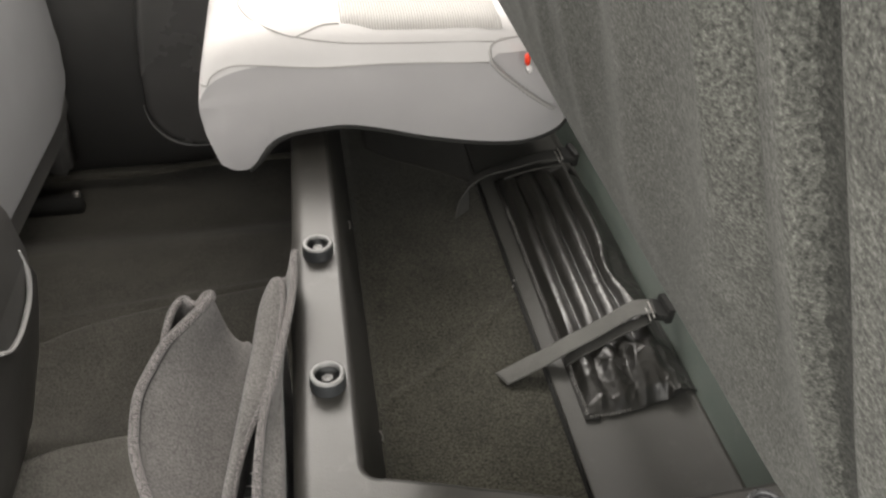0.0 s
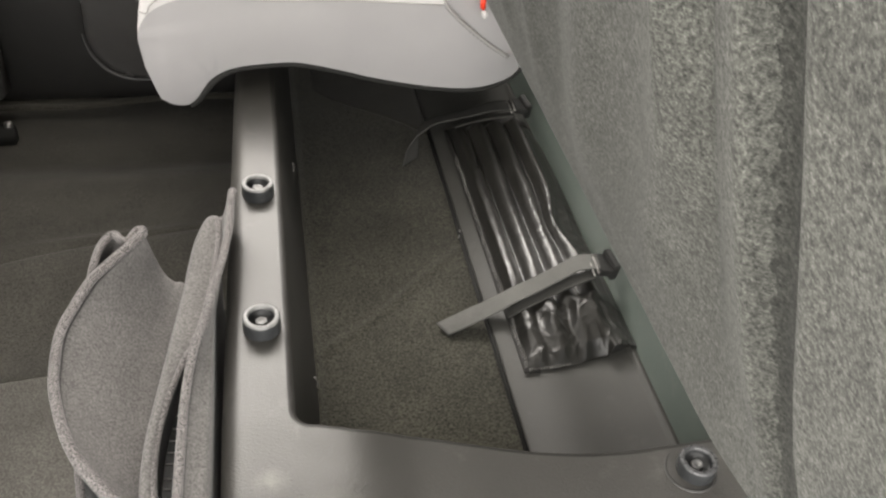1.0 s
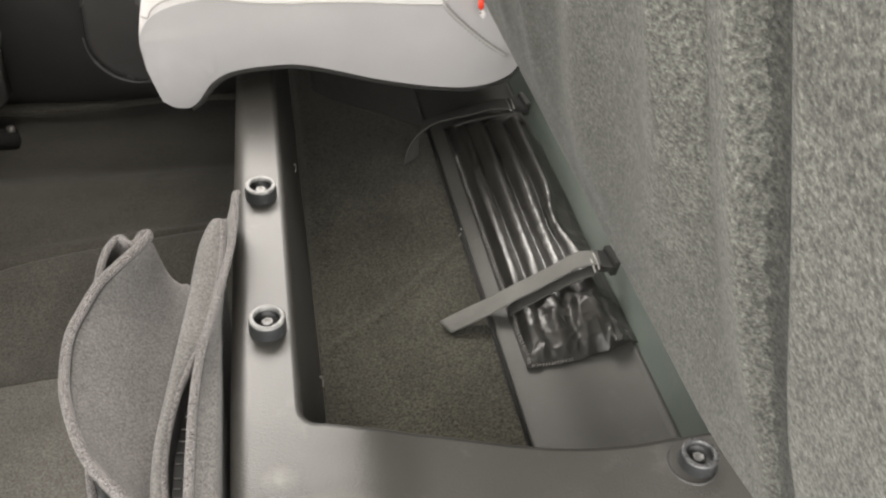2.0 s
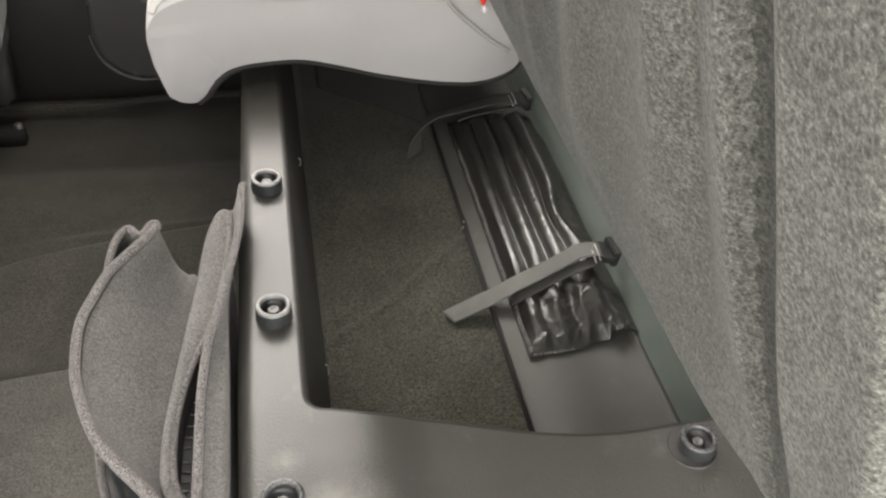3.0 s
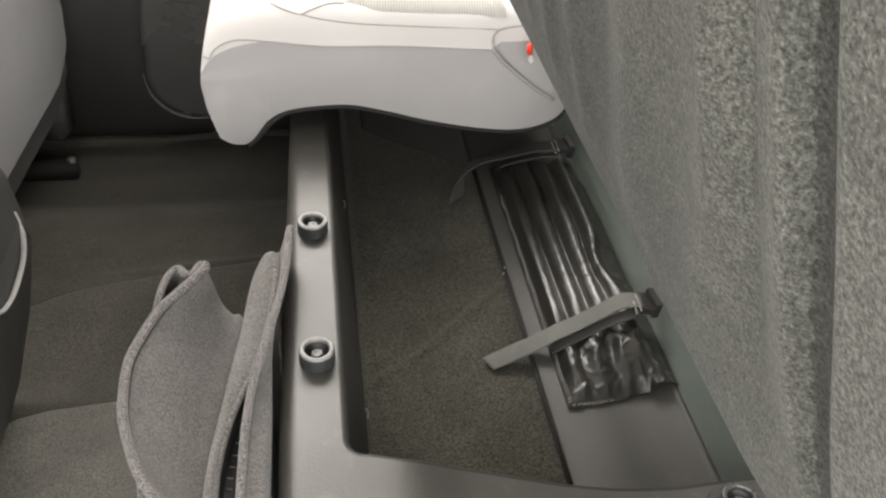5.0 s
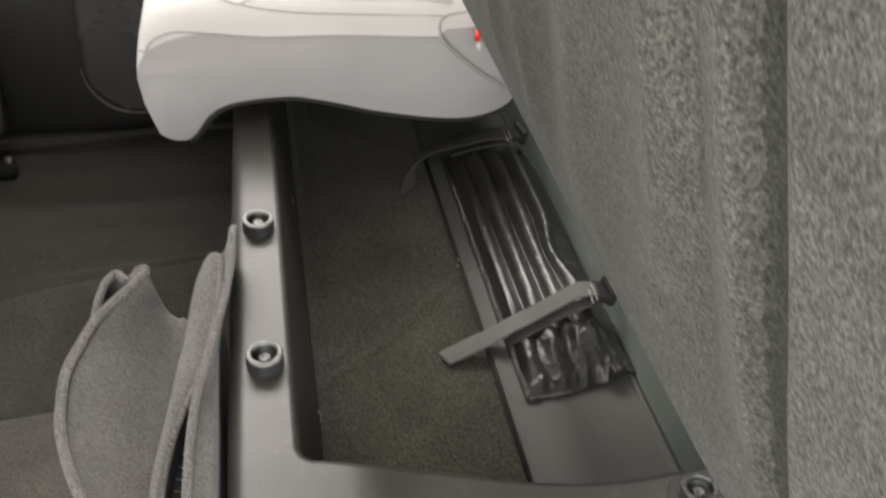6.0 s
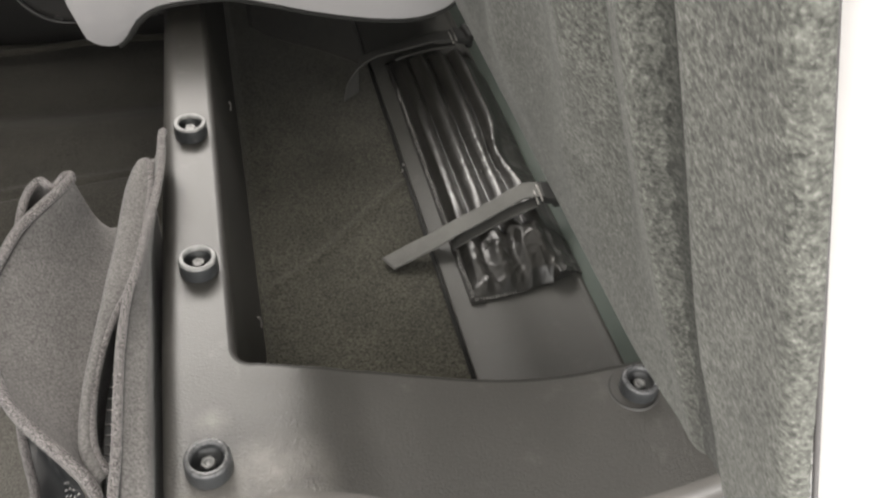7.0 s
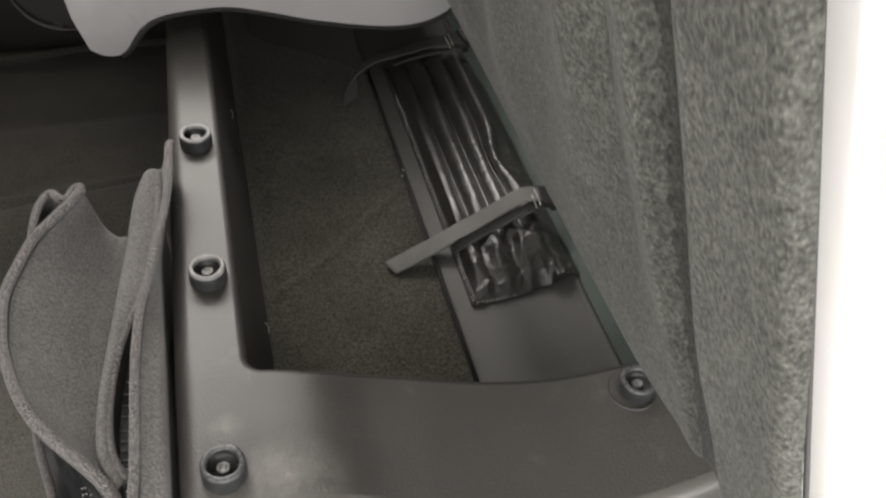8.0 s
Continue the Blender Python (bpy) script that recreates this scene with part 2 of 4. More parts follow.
def thing(name, label, category, group="", kind=""):
    return tagged(new(name), label, category, group, kind)


def sheet(f, us, vs, thick=0.0):
    """A surface f(u, v) over two lists; with thick, a closed slab whose back lies thick behind it."""
    bm = bmesh.new()
    grid = [[Vector(f(u, v)) for v in vs] for u in us]
    nu, nv = len(us), len(vs)
    front = [[bm.verts.new(p) for p in row] for row in grid]
    for i in range(nu - 1):
        for j in range(nv - 1):
            bm.faces.new((front[i][j], front[i + 1][j], front[i + 1][j + 1], front[i][j + 1]))
    if thick:
        back = []
        for i in range(nu):
            row = []
            for j in range(nv):
                du = grid[min(i + 1, nu - 1)][j] - grid[max(i - 1, 0)][j]
                dv = grid[i][min(j + 1, nv - 1)] - grid[i][max(j - 1, 0)]
                row.append(bm.verts.new(grid[i][j] - du.cross(dv).normalized() * thick))
            back.append(row)
        for i in range(nu - 1):
            for j in range(nv - 1):
                bm.faces.new((back[i][j], back[i][j + 1], back[i + 1][j + 1], back[i + 1][j]))
        rim = [(i, 0) for i in range(nu)] + [(nu - 1, j) for j in range(1, nv)] + [(i, nv - 1) for i in range(nu - 2, -1, -1)] + [(0, j) for j in range(nv - 2, 0, -1)]
        for a, b in zip(rim, rim[1:] + rim[:1]):
            bm.faces.new((front[a[0]][a[1]], front[b[0]][b[1]], back[b[0]][b[1]], back[a[0]][a[1]]))
    return bm


def steps(a, b, n):
    return [a + (b - a) * i / (n - 1) for i in range(n)]


def smooth01(t):
    t = min(1.0, max(0.0, t))
    return t * t * (3 - 2 * t)


def curve(points, n):
    """n points along a smooth line through the given ones."""
    p = [Vector(q) for q in points]
    p = [2 * p[0] - p[1], *p, 2 * p[-1] - p[-2]]
    out = []
    for i in range(n):
        s = i / (n - 1) * (len(p) - 3)
        k = min(int(s), len(p) - 4)
        t = s - k
        a, b, c, d = p[k : k + 4]
        out.append(0.5 * (2 * b + (c - a) * t + (2 * a - 5 * b + 4 * c - d) * t * t + (3 * b - a - 3 * c + d) * t ** 3))
    return out


def tube(points, r, sides=8, flat=1.0, taper=None, up=(0, 0, 1)):
    """A closed tube along points; flat squeezes it along its second axis."""
    bm = bmesh.new()
    rings, n = [], len(points)
    for i, p in enumerate(points):
        t = (points[min(i + 1, n - 1)] - points[max(i - 1, 0)]).normalized()
        a = t.cross(Vector(up))
        a = a.normalized() if a.length > 1e-4 else t.orthogonal().normalized()
        b = t.cross(a)
        rr = r * (taper(i / (n - 1)) if taper else 1)
        rings.append([bm.verts.new(p + a * rr * math.cos(w) + b * rr * flat * math.sin(w)) for w in (2 * math.pi * k / sides for k in range(sides))])
    for r0, r1 in zip(rings, rings[1:]):
        for k in range(sides):
            bm.faces.new((r0[k], r0[(k + 1) % sides], r1[(k + 1) % sides], r1[k]))
    bm.faces.new(rings[0])
    bm.faces.new(rings[-1])
    return bm


def lathe(profile, sides=32):
    """Turned about z: (radius, height) pairs."""
    bm = bmesh.new()
    rings = [[bm.verts.new((r * math.cos(w), r * math.sin(w), z)) for w in (2 * math.pi * k / sides for k in range(sides))] if r > 1e-6 else [bm.verts.new((0, 0, z))] for r, z in profile]
    for r0, r1 in zip(rings, rings[1:]):
        for k in range(sides):
            q = [r0[k % len(r0)], r0[(k + 1) % len(r0)], r1[(k + 1) % len(r1)], r1[k % len(r1)]]
            q = list(dict.fromkeys(q))
            if len(q) > 2:
                bm.faces.new(q)
    return bm


def block(lo, hi, bevel=0.0, segments=2):
    bm = bmesh.new()
    bmesh.ops.create_cube(bm, size=1)
    for v in bm.verts:
        v.co = Vector([lo[i] + (hi[i] - lo[i]) * (v.co[i] + 0.5) for i in range(3)])
    if bevel:
        bmesh.ops.bevel(bm, geom=bm.edges[:], offset=bevel, segments=segments, affect="EDGES")
    return bm


def extrude_y(profile, y0, y1, bevel=0.0):
    """A closed (x, z) outline pulled along y."""
    bm = bmesh.new()
    a = [bm.verts.new((x, y0, z)) for x, z in profile]
    b = [bm.verts.new((x, y1, z)) for x, z in profile]
    n = len(profile)
    for i in range(n):
        bm.faces.new((a[i], a[(i + 1) % n], b[(i + 1) % n], b[i]))
    bm.faces.new(a)
    bm.faces.new(b)
    return bm


def joined(pieces):
    bm = bmesh.new()
    for q in pieces:
        me = bpy.data.meshes.new("piece")
        q.to_mesh(me)
        q.free()
        bm.from_mesh(me)
        bpy.data.meshes.remove(me)
    return bm


# ---- the cab's shell ----
def hump(y):
    return 0.055 * smooth01((y - 0.90) / 0.16) * (1 - smooth01((y - 1.22) / 0.14))


def cab_floor(u, v):
    line = 1.077 + (0.12 if u > -0.31 else 0.35) * (max(-0.6, u) + 0.31)
    crease = 0.004 * math.exp(-((v - line) / 0.008) ** 2)
    return (u, v, hump(v) + crease + 0.004 * noise.noise((u * 6, v * 6, 0.3)))


floor = tagged(part("floor", sheet(cab_floor, steps(-1.7, 0.75, 60), steps(0.24, 0.8, 40) + steps(0.805, 1.15, 140) + steps(1.16, 1.6, 30)), M_CARPET), "dark brown-grey cab carpet with shallow creases", "floor", kind="structure")
tagged(part("ground", sheet(lambda u, v: (u, v, -0.5), steps(-60, 60, 5), steps(-60, 60, 5)), M_GROUND), "pale concrete ground outside the open door", "ground", kind="structure")


def wall_with_hole(lo, hi, axis, hole):
    """A slab with a rectangular opening; hole is (a0, b0, a1, b1) on its two long axes."""
    bm = bmesh.new()
    ax = [i for i in range(3) if i != axis]
    a0, b0, a1, b1 = hole
    for (p0, q0, p1, q1) in ((lo[ax[0]], lo[ax[1]], hi[ax[0]], b0), (lo[ax[0]], b1, hi[ax[0]], hi[ax[1]]), (lo[ax[0]], b0, a0, b1), (a1, b0, hi[ax[0]], b1)):
        l, h = [0, 0, 0], [0, 0, 0]
        l[axis], h[axis], l[ax[0]], h[ax[0]], l[ax[1]], h[ax[1]] = lo[axis], hi[axis], p0, p1, q0, q1
        piece = block(l, h)
        me = bpy.data.meshes.new("piece")
        piece.to_mesh(me)
        piece.free()
        bm.from_mesh(me)
        bpy.data.meshes.remove(me)
    return bm


tagged(part("ceiling", block((-1.7, 0.1, 1.28), (0.85, 1.68, 1.34)), M_LINER, smooth=False), "pale grey roof lining", "ceiling", kind="structure")
# unseen header added to keep sky light off the near panel
tagged(part("trim_sky_block", block((-1.7, -0.02, 1.06), (0.85, 0.1, 1.34), 0.02), M_LINER), "unseen pale grey trim over the door, added against skylight", "trim", kind="structure")
tagged(part("wall_rear", block((0.66, 0.1, -0.1), (0.82, 1.68, 1.3)), M_SHELL, smooth=False), "dark rear wall of the cab", "wall", kind="structure")
tagged(part("wall_far", wall_with_hole((-1.7, 1.6, -0.1), (0.75, 1.68, 1.3), 1, (-0.65, 0.78, 0.5, 1.25)), M_SHELL, smooth=False), "dark plastic far cab side", "wall", kind="structure")
tagged(part("wall_front", wall_with_hole((-1.77, 0.1, -0.1), (-1.7, 1.68, 1.3), 0, (0.25, 0.75, 1.5, 1.2)), M_SHELL, smooth=False), "dark plastic bulkhead under the windscreen", "wall", kind="structure")

# ---- the storage tray under the rear seat ----
tray = thing("under_seat_tray", "grey moulded plastic storage tray under the rear seat", "storage tray")
BIN_Z = 0.155


def rail_profile():
    pts = [(-0.036, 0.0), (-0.034, 0.27)]
    pts += [(-0.034 + 0.016 * (1 - math.cos(a)), 0.282 + 0.018 * math.sin(a)) for a in steps(0, math.pi / 2, 9)]
    pts += [(-0.01, 0.3), (0.0, 0.3), (0.01, 0.3)]
    pts += [(0.018, 0.3)]
    return pts


def rail_point(i, y):
    """The rail narrows a little from its outer side towards the far end."""
    x, z = RAIL[i]
    return (x + 0.0155 * max(0.0, y - 0.551) * smooth01((-0.002 - x) / 0.016), y, z)


def smooth_through(points):
    """A function of x that runs smoothly through the given (x, y) pairs."""
    line = curve([(x, y, 0) for x, y in points], 240)
    return lambda x: float(np.interp(x, [p.x for p in line], [p.y for p in line]))


RAIL = rail_profile()
part("rail", sheet(rail_point, list(range(len(RAIL))), steps(0.551, 1.55, 40)), M_RAIL, tray)


def top_z(x):
    """Height of the near panel: level with the rail, then falling away to the rear and levelling out."""
    left = 0.0 if x > -0.018 else 0.018 * (1 - math.sqrt(max(0.0, 1 - ((-0.018 - x) / 0.016) ** 2)))
    s = min(1.0, max(0.0, (x - 0.055) / 0.28))
    soft = smooth01((x - 0.048) / 0.070)
    return 0.3000 - left - 0.0454 * (1 - (1 - s) ** 2.2) * soft


EDGE_Y = smooth_through([(0.0385, 0.537), (0.055, 0.5325), (0.074, 0.5290), (0.12, 0.5300), (0.165, 0.5250), (0.206, 0.5190), (0.255, 0.5140), (0.30, 0.5132), (0.338, 0.5155), (0.46, 0.522)])


def bin_edge(x):
    """Where the panel's top begins to round over into the bin."""
    if x < 0.018:
        return 0.551
    if x < 0.038:
        return 0.551 - math.sqrt(max(0.0, 0.020 ** 2 - (0.038 - x) ** 2))
    return EDGE_Y(x) - 0.006


LIP_Y = smooth_through([(-0.06, 0.386), (-0.03, 0.391), (0.0, 0.396), (0.019, 0.401), (0.033, 0.406), (0.05, 0.4085), (0.069, 0.4045), (0.103, 0.4025), (0.138, 0.396), (0.185, 0.3865), (0.227, 0.3805), (0.282, 0.377), (0.331, 0.3795), (0.38, 0.3865), (0.46, 0.3985)])


def bend(x):
    return LIP_Y(x)


def near_panel(x, v):
    e, b, z = bin_edge(x), bend(x), top_z(x)
    if x < -0.0345:
        z = 0.0
    fall = 0.004 * smooth01((x - 0.03) / 0.07)  # it also leans a little towards the door
    roll = 0.002 * (1 - smooth01((x - 0.04) / 0.08))  # by the rail it rolls over early
    z -= roll * (min(1.0, max(0.0, (0.458 - (e + (b + 0.013 - e) * min(1.0, v - 2))) / 0.045))) ** 2 if x > -0.0345 else 0.0
    if v < 3:
        return (x, e + (b + 0.013 - e) * (v - 2), z - fall * (v - 2) + 0.0008 * noise.noise((x * 20, v * 3, 0)) * math.sin(math.pi * (v - 2)) ** 2)
    a = min(1.0, v - 3) * math.pi * 0.42  # round the bend to the door sill
    w = max(0.0, v - 4)
    return (x, b + 0.013 - 0.014 * math.sin(a) - 0.035 * w, z - fall - 0.014 * (1 - math.cos(a)) - 0.16 * w)


def bin_contour():
    line = [(0.018, y) for y in steps(1.55, 0.56, 34)]
    line += [(0.038 - 0.020 * math.cos(a), 0.551 - 0.020 * math.sin(a)) for a in steps(0, math.pi / 2, 16)]
    return line + [(x, bin_edge(x)) for x in steps(0.043, 0.46, 60)]


CONTOUR = bin_contour()


def bin_wall(i, k):
    """The rounded edge and the inner wall, swept along the contour."""
    x, y = CONTOUR[i]
    p, q = CONTOUR[max(0, i - 1)], CONTOUR[min(len(CONTOUR) - 1, i + 1)]
    dx, dy = q[0] - p[0], q[1] - p[1]
    n = math.hypot(dx, dy)
    nx, ny = -dy / n, dx / n
    spread = 0.50 + 0.50 * smooth01((y - 0.555) / 0.10)
    z = top_z(x)
    if k <= 7:
        a = k / 7 * 1.35
        out, down = 0.006 * math.sin(a), 0.006 * (1 - math.cos(a))
    else:
        f = (k - 7) / 5
        out, down = 0.006 + 0.027 * f * spread, 0.0047 + f * (z - 0.0047 - BIN_Z + 0.01)
    return (x + nx * out, y + ny * out, z - down)


xs = [-0.036] + [-0.034 + 0.016 * (1 - math.cos(a)) for a in steps(0, math.pi / 2, 9)] + steps(-0.014, 0.0175, 6) + [0.038 - 0.020 * math.cos(a) for a in steps(0, math.pi / 2, 16)] + steps(0.043, 0.46, 60)
part("near_panel", sheet(near_panel, xs, steps(2, 3, 18)), M_RAIL, tray)
part("bin_wall", sheet(bin_wall, list(range(len(CONTOUR))), list(range(13))), M_BINWALL, tray, "dark inner wall of the bin")
part("sill_lip", sheet(near_panel, xs, steps(3, 3.99, 10) + steps(4, 5, 4)), M_LIP, tray, "smooth lip towards the door, daylight put into its paler colour")
part("bin_floor", sheet(lambda x, y: (x, y, BIN_Z - 0.006), steps(0.03, 0.42, 4), steps(0.5, 1.58, 4)), M_SHELF, tray)


def shelf_profile():
    pts = [(0.2345, BIN_Z - 0.004), (0.2345, 0.187), (0.2365, 0.190), (0.30, 0.1905), (0.3690, 0.190), (0.3696, 0.1903), (0.3728, 0.1938), (0.3735, 0.1940), (0.376, 0.1938), (0.379, 0.191)]
    return pts


# solid black strip set in for the shade of the gap
part("shelf_gap_shade", block((0.2318, 0.52, BIN_Z), (0.2340, 1.13, 0.1885)), M_BLACK, tray, "black strip for the shade in the shelf edge gap")
SHELF = shelf_profile()
part("shelf", sheet(lambda i, y: (SHELF[i][0], y, SHELF[i][1]), list(range(len(SHELF))), steps(0.50, 1.56, 20)), M_SHELF, tray, "flat grey plastic shelf")
BACK = [(0.379, 0.1905), (0.382, 0.196), (0.386, 0.21), (0.394, 0.24), (0.404, 0.275), (0.42, 0.31), (0.45, 0.335), (0.5, 0.345), (0.66, 0.35)]
part("rear_wall", sheet(lambda i, y: (BACK[i][0], y, BACK[i][1]), list(range(len(BACK))), steps(0.495, 1.58, 20)), M_WALL, tray, "grey-green sloped rear wall of the tray")
part("far_wall", block((0.03, 1.50, 0.1), (0.45, 1.52, 0.30)), M_DARK, tray)

# carpet lining the bin, with a darker added sheet over its far end


def bin_carpet(u, v):
    x = 0.046 + (0.2335 - 0.046) * u
    y = 0.545 + 0.875 * v
    rise = 0.022 * smooth01((x - 0.10) / 0.125) + 0.006 * (1 - smooth01((x - 0.046) / 0.012)) + 0.008 * (1 - smooth01((y - 0.545) / 0.02))
    crease = 0.0028 * math.exp(-(((y - 0.745) - 0.75 * (x - 0.06)) / 0.006) ** 2) * smooth01((x - 0.04) / 0.03)
    return (x, y, BIN_Z + 0.004 + rise + crease + 0.003 * noise.noise((x * 14, y * 9, 2.0)))


tagged(part("bin_carpet", sheet(bin_carpet, steps(0, 1, 50), steps(0, 1, 150), 0.004), M_BIN), "dark needled carpet lining in the storage bin", "carpet")


def bin_end_sheet(u, v):
    """A darker sheet added over the carpet stands in for the bare bin floor beyond; its near edge is cut at an angle.
    """
    x = END_X + (0.2335 - END_X) * u
    near = END_Y0 + (END_Y1 - END_Y0) * u
    y = near + (1.40 - near) * v
    return (x, y, bin_carpet((x - 0.046) / 0.1875, (y - 0.545) / 0.875)[2] + 0.0012)


END_X, END_Y0, END_Y1 = 0.082, 1.300, 1.123
tagged(part("bin_end_sheet", sheet(bin_end_sheet, steps(0, 1, 20), steps(0, 1, 30), 0.001), M_BIN_END), "dark brown sheet standing in for the bare bin floor", "liner")


def notched(bm):
    """Three shallow notches in the inner edge of a turned ring."""
    for v in bm.verts:
        r = math.hypot(v.co.x, v.co.y)
        if 0.0105 < r < 0.0122:
            w = smooth01((math.cos(3 * math.atan2(v.co.y, v.co.x)) - 0.45) / 0.3)
            v.co.x, v.co.y = v.co.x * (1 + 0.035 * w), v.co.y * (1 + 0.035 * w)
    return bm


def screw_head():
    """A flat hexagonal screw head with a shallow round recess."""
    return lathe([(0.0, 0.0072), (0.0030, 0.0072), (0.0034, 0.0080), (0.0050, 0.0080), (0.0055, 0.0073), (0.0055, 0.0030)], 6)


def bumper_mesh(parent, rim, rim_label, screw, screw_label):
    part("rubber_ring", lathe([(0.0160, -0.0014), (0.0164, 0.001), (0.0160, 0.0110), (0.0157, 0.0126), (0.0150, 0.0131), (0.0128, 0.0128), (0.0124, 0.010), (0.0112, 0.004), (0.0, 0.004)], 48), M_RUBBER, parent)
    part("top_rim", notched(lathe([(0.0159, 0.0118), (0.0156, 0.0131), (0.0150, 0.0138), (0.0120, 0.0138), (0.0113, 0.0133), (0.0110, 0.0105)], 60)), rim, parent, rim_label)
    part("screw_head", screw_head(), screw, parent, screw_label)


bumper = thing("seat_bumper", "round black rubber seat bumper screwed to the grey rail", "bumper", "seat bumpers")
bumper_mesh(bumper, M_WORN_LIT, "worn rim, window sheen put into its paler colour", M_SCREW, "dull steel screw head")
bumper.matrix_basis = pose(0.0, 0.838, 0.3014, 0, 0, 10)
copy_thing(bumper, pose(0.0, 0.643, 0.3014, 0, 0, 40))
near_bumper = thing("seat_bumper", "round black rubber seat bumper with a darker rim", "bumper", "seat bumpers")
bumper_mesh(near_bumper, M_SATIN, "satin black rim", M_SCREW, "dark oiled screw head")
near_bumper.matrix_basis = pose(-0.001, 0.4458, 0.3014, 0, 0, 75)
rear_bumper = copy_thing(near_bumper, pose(0.3465, 0.487, 0.2533, 0, 0, 15))
rear_bumper["label"] = "round black rubber seat bumper in a shallow seat on the panel"
part("bumper_seat_ring", lathe([(0.0165, -0.0004), (0.0185, -0.0006), (0.0196, 0.0010), (0.0212, 0.0012), (0.0222, 0.0002), (0.0226, -0.002)], 40), M_DARK, rear_bumper, "dark moulded seat round the bumper").location = (-0.0045, 0.001, 0)

# small metal spring clips on the bin's walls
for p, r in (((0.0440, 0.648, 0.216), 20), ((0.0395, 1.00, 0.218), 10), ((0.231, 0.895, 0.183), -15)):
    clip = part("wall_clip", tube(curve([(0, -0.004, 0), (0.002, 0, 0.004), (0.0005, 0.003, 0.007), (0.003, 0.004, 0.004)], 12), 0.0007, 6), M_STEEL)
    clip.matrix_basis = pose(*p, 0, 0, r)
    tagged(clip, "tiny bent steel wire clip on the bin wall", "clip", "wall clips")

# ---- tool bag and its straps ----
BAG_X0, BAG_Y0, BAG_Y1, BAG_Z = 0.258, 0.662, 1.118, 0.1925


def bump1(d, width):
    return math.exp(-(d / width) ** 2)


def crumple(u, v, k):
    """Sharp-edged folds."""
    a = 1 - abs(noise.noise((u * 3.2 + k, v * 9 + u * 2, k)))
    b = 1 - abs(noise.noise((u * 6 - v * 5, v * 17, k + 4)))
    return 0.7 * a ** 5 + 0.45 * b ** 6 - 0.35


def bag_top(u, v):
    y = BAG_Y0 + (BAG_Y1 - BAG_Y0) * v
    pinch = math.exp(-((y - 0.868) / 0.045) ** 2)
    x = BAG_X0 + 0.1225 * u - 0.012 * pinch * math.exp(-((u - 0.78) / 0.16) ** 2) - 0.006 * smooth01((v - 0.85) / 0.15) * u
    mouth = smooth01((u - 0.70) / 0.06) * (1 - smooth01((v - 0.05) / 0.08))
    edge = min(1.0, u / 0.06) ** 0.6 * min(1.0, (1 - u) / 0.08) ** 0.6
    end = (0.50 + 0.50 * smooth01(v / 0.13)) * min(1.0, v / 0.03) ** 0.7
    end = (end * (1 - mouth) + 0.85 * mouth) * min(1.0, (1 - v) / 0.05) ** 0.7
    low = 1 - smooth01((v - 0.14) / 0.045)
    sway = 0.012 * math.sin(v * 5) + 0.03 * low * noise.noise((u * 3, v * 8, 3.3))
    rods = abs(math.sin((u * 4.6 + 0.13 + sway) * math.pi)) ** 0.8 * (1 - smooth01((u - 0.74) / 0.12))
    w = u + 0.05 * noise.noise((u * 2, v * 14, 6.1)) - 0.25 * (v - 0.08)
    broad = max(0.75 * bump1(w - 0.10, 0.06), bump1(w - 0.30, 0.085), 1.05 * smooth01((w - 0.44) / 0.10) * (1 - smooth01((w - 0.68) / 0.10)))
    rods = rods * (1 - low) + broad * low
    side = 1 - 0.55 * smooth01((u - 0.76) / 0.2)
    strap = math.exp(-((y - 0.757) / 0.022) ** 2)
    crush = 0.5 + 0.5 * noise.noise((u * 3, v * 6, 1.7))
    folds = low * (0.0018 + 0.0030 * (1 - smooth01((v - 0.02) / 0.05))) * crumple(u * 1.7, v * 1.9, 5.2) + (0.0005 + 0.0013 * pinch * smooth01((u - 0.45) / 0.2)) * noise.noise((u * 9, v * (5 + 16 * pinch), 9.0))
    z = (0.011 + 0.012 * u) * side + 0.0105 * rods * (0.85 + 0.3 * crush) * (0.55 + 0.45 * smooth01(u / 0.3)) - 0.003 * strap + folds
    return (x, y + 0.022 * u * u * (1 - smooth01(v / 0.3)) + 0.004 * noise.noise((u * 6, 0, 3)) * (1 - v) - 0.003 * mouth * smooth01((u - 0.7) / 0.2), BAG_Z + max(0.0015, z * edge * end))


bag = thing("tool_bag", "long black shiny vinyl tool bag strapped to the grey shelf", "tool bag")
part("pouch", sheet(bag_top, steps(0, 1, 90), steps(0, 0.25, 90) + steps(0.255, 1, 130), 0.0009), M_VINYL, bag)
# black curtain stands in for the darkness inside the open mouth
part("mouth_shade", sheet(lambda u, w: (bag_top(u, 0.03)[0], bag_top(u, 0.0)[1] + 0.004, BAG_Z + 0.0012 + w * max(0.0, bag_top(u, 0.02)[2] - BAG_Z - 0.003)), steps(0.74, 0.98, 12), [0, 0.5, 1]), M_BLACK, bag, "black sheet for the shade in the open mouth")
part("seam_flap", sheet(lambda u, v: (0.2525 + 0.016 * u, BAG_Y0 - 0.002 + (BAG_Y1 - BAG_Y0) * v, BAG_Z + 0.0016 + 0.0004 * math.sin(v * 23) * (1 - u)), steps(0, 1, 4), steps(0, 1, 60), 0.0012), M_FLAP, bag, "matt black seam flap")
bm = bmesh.new()
rng = random.Random(4)
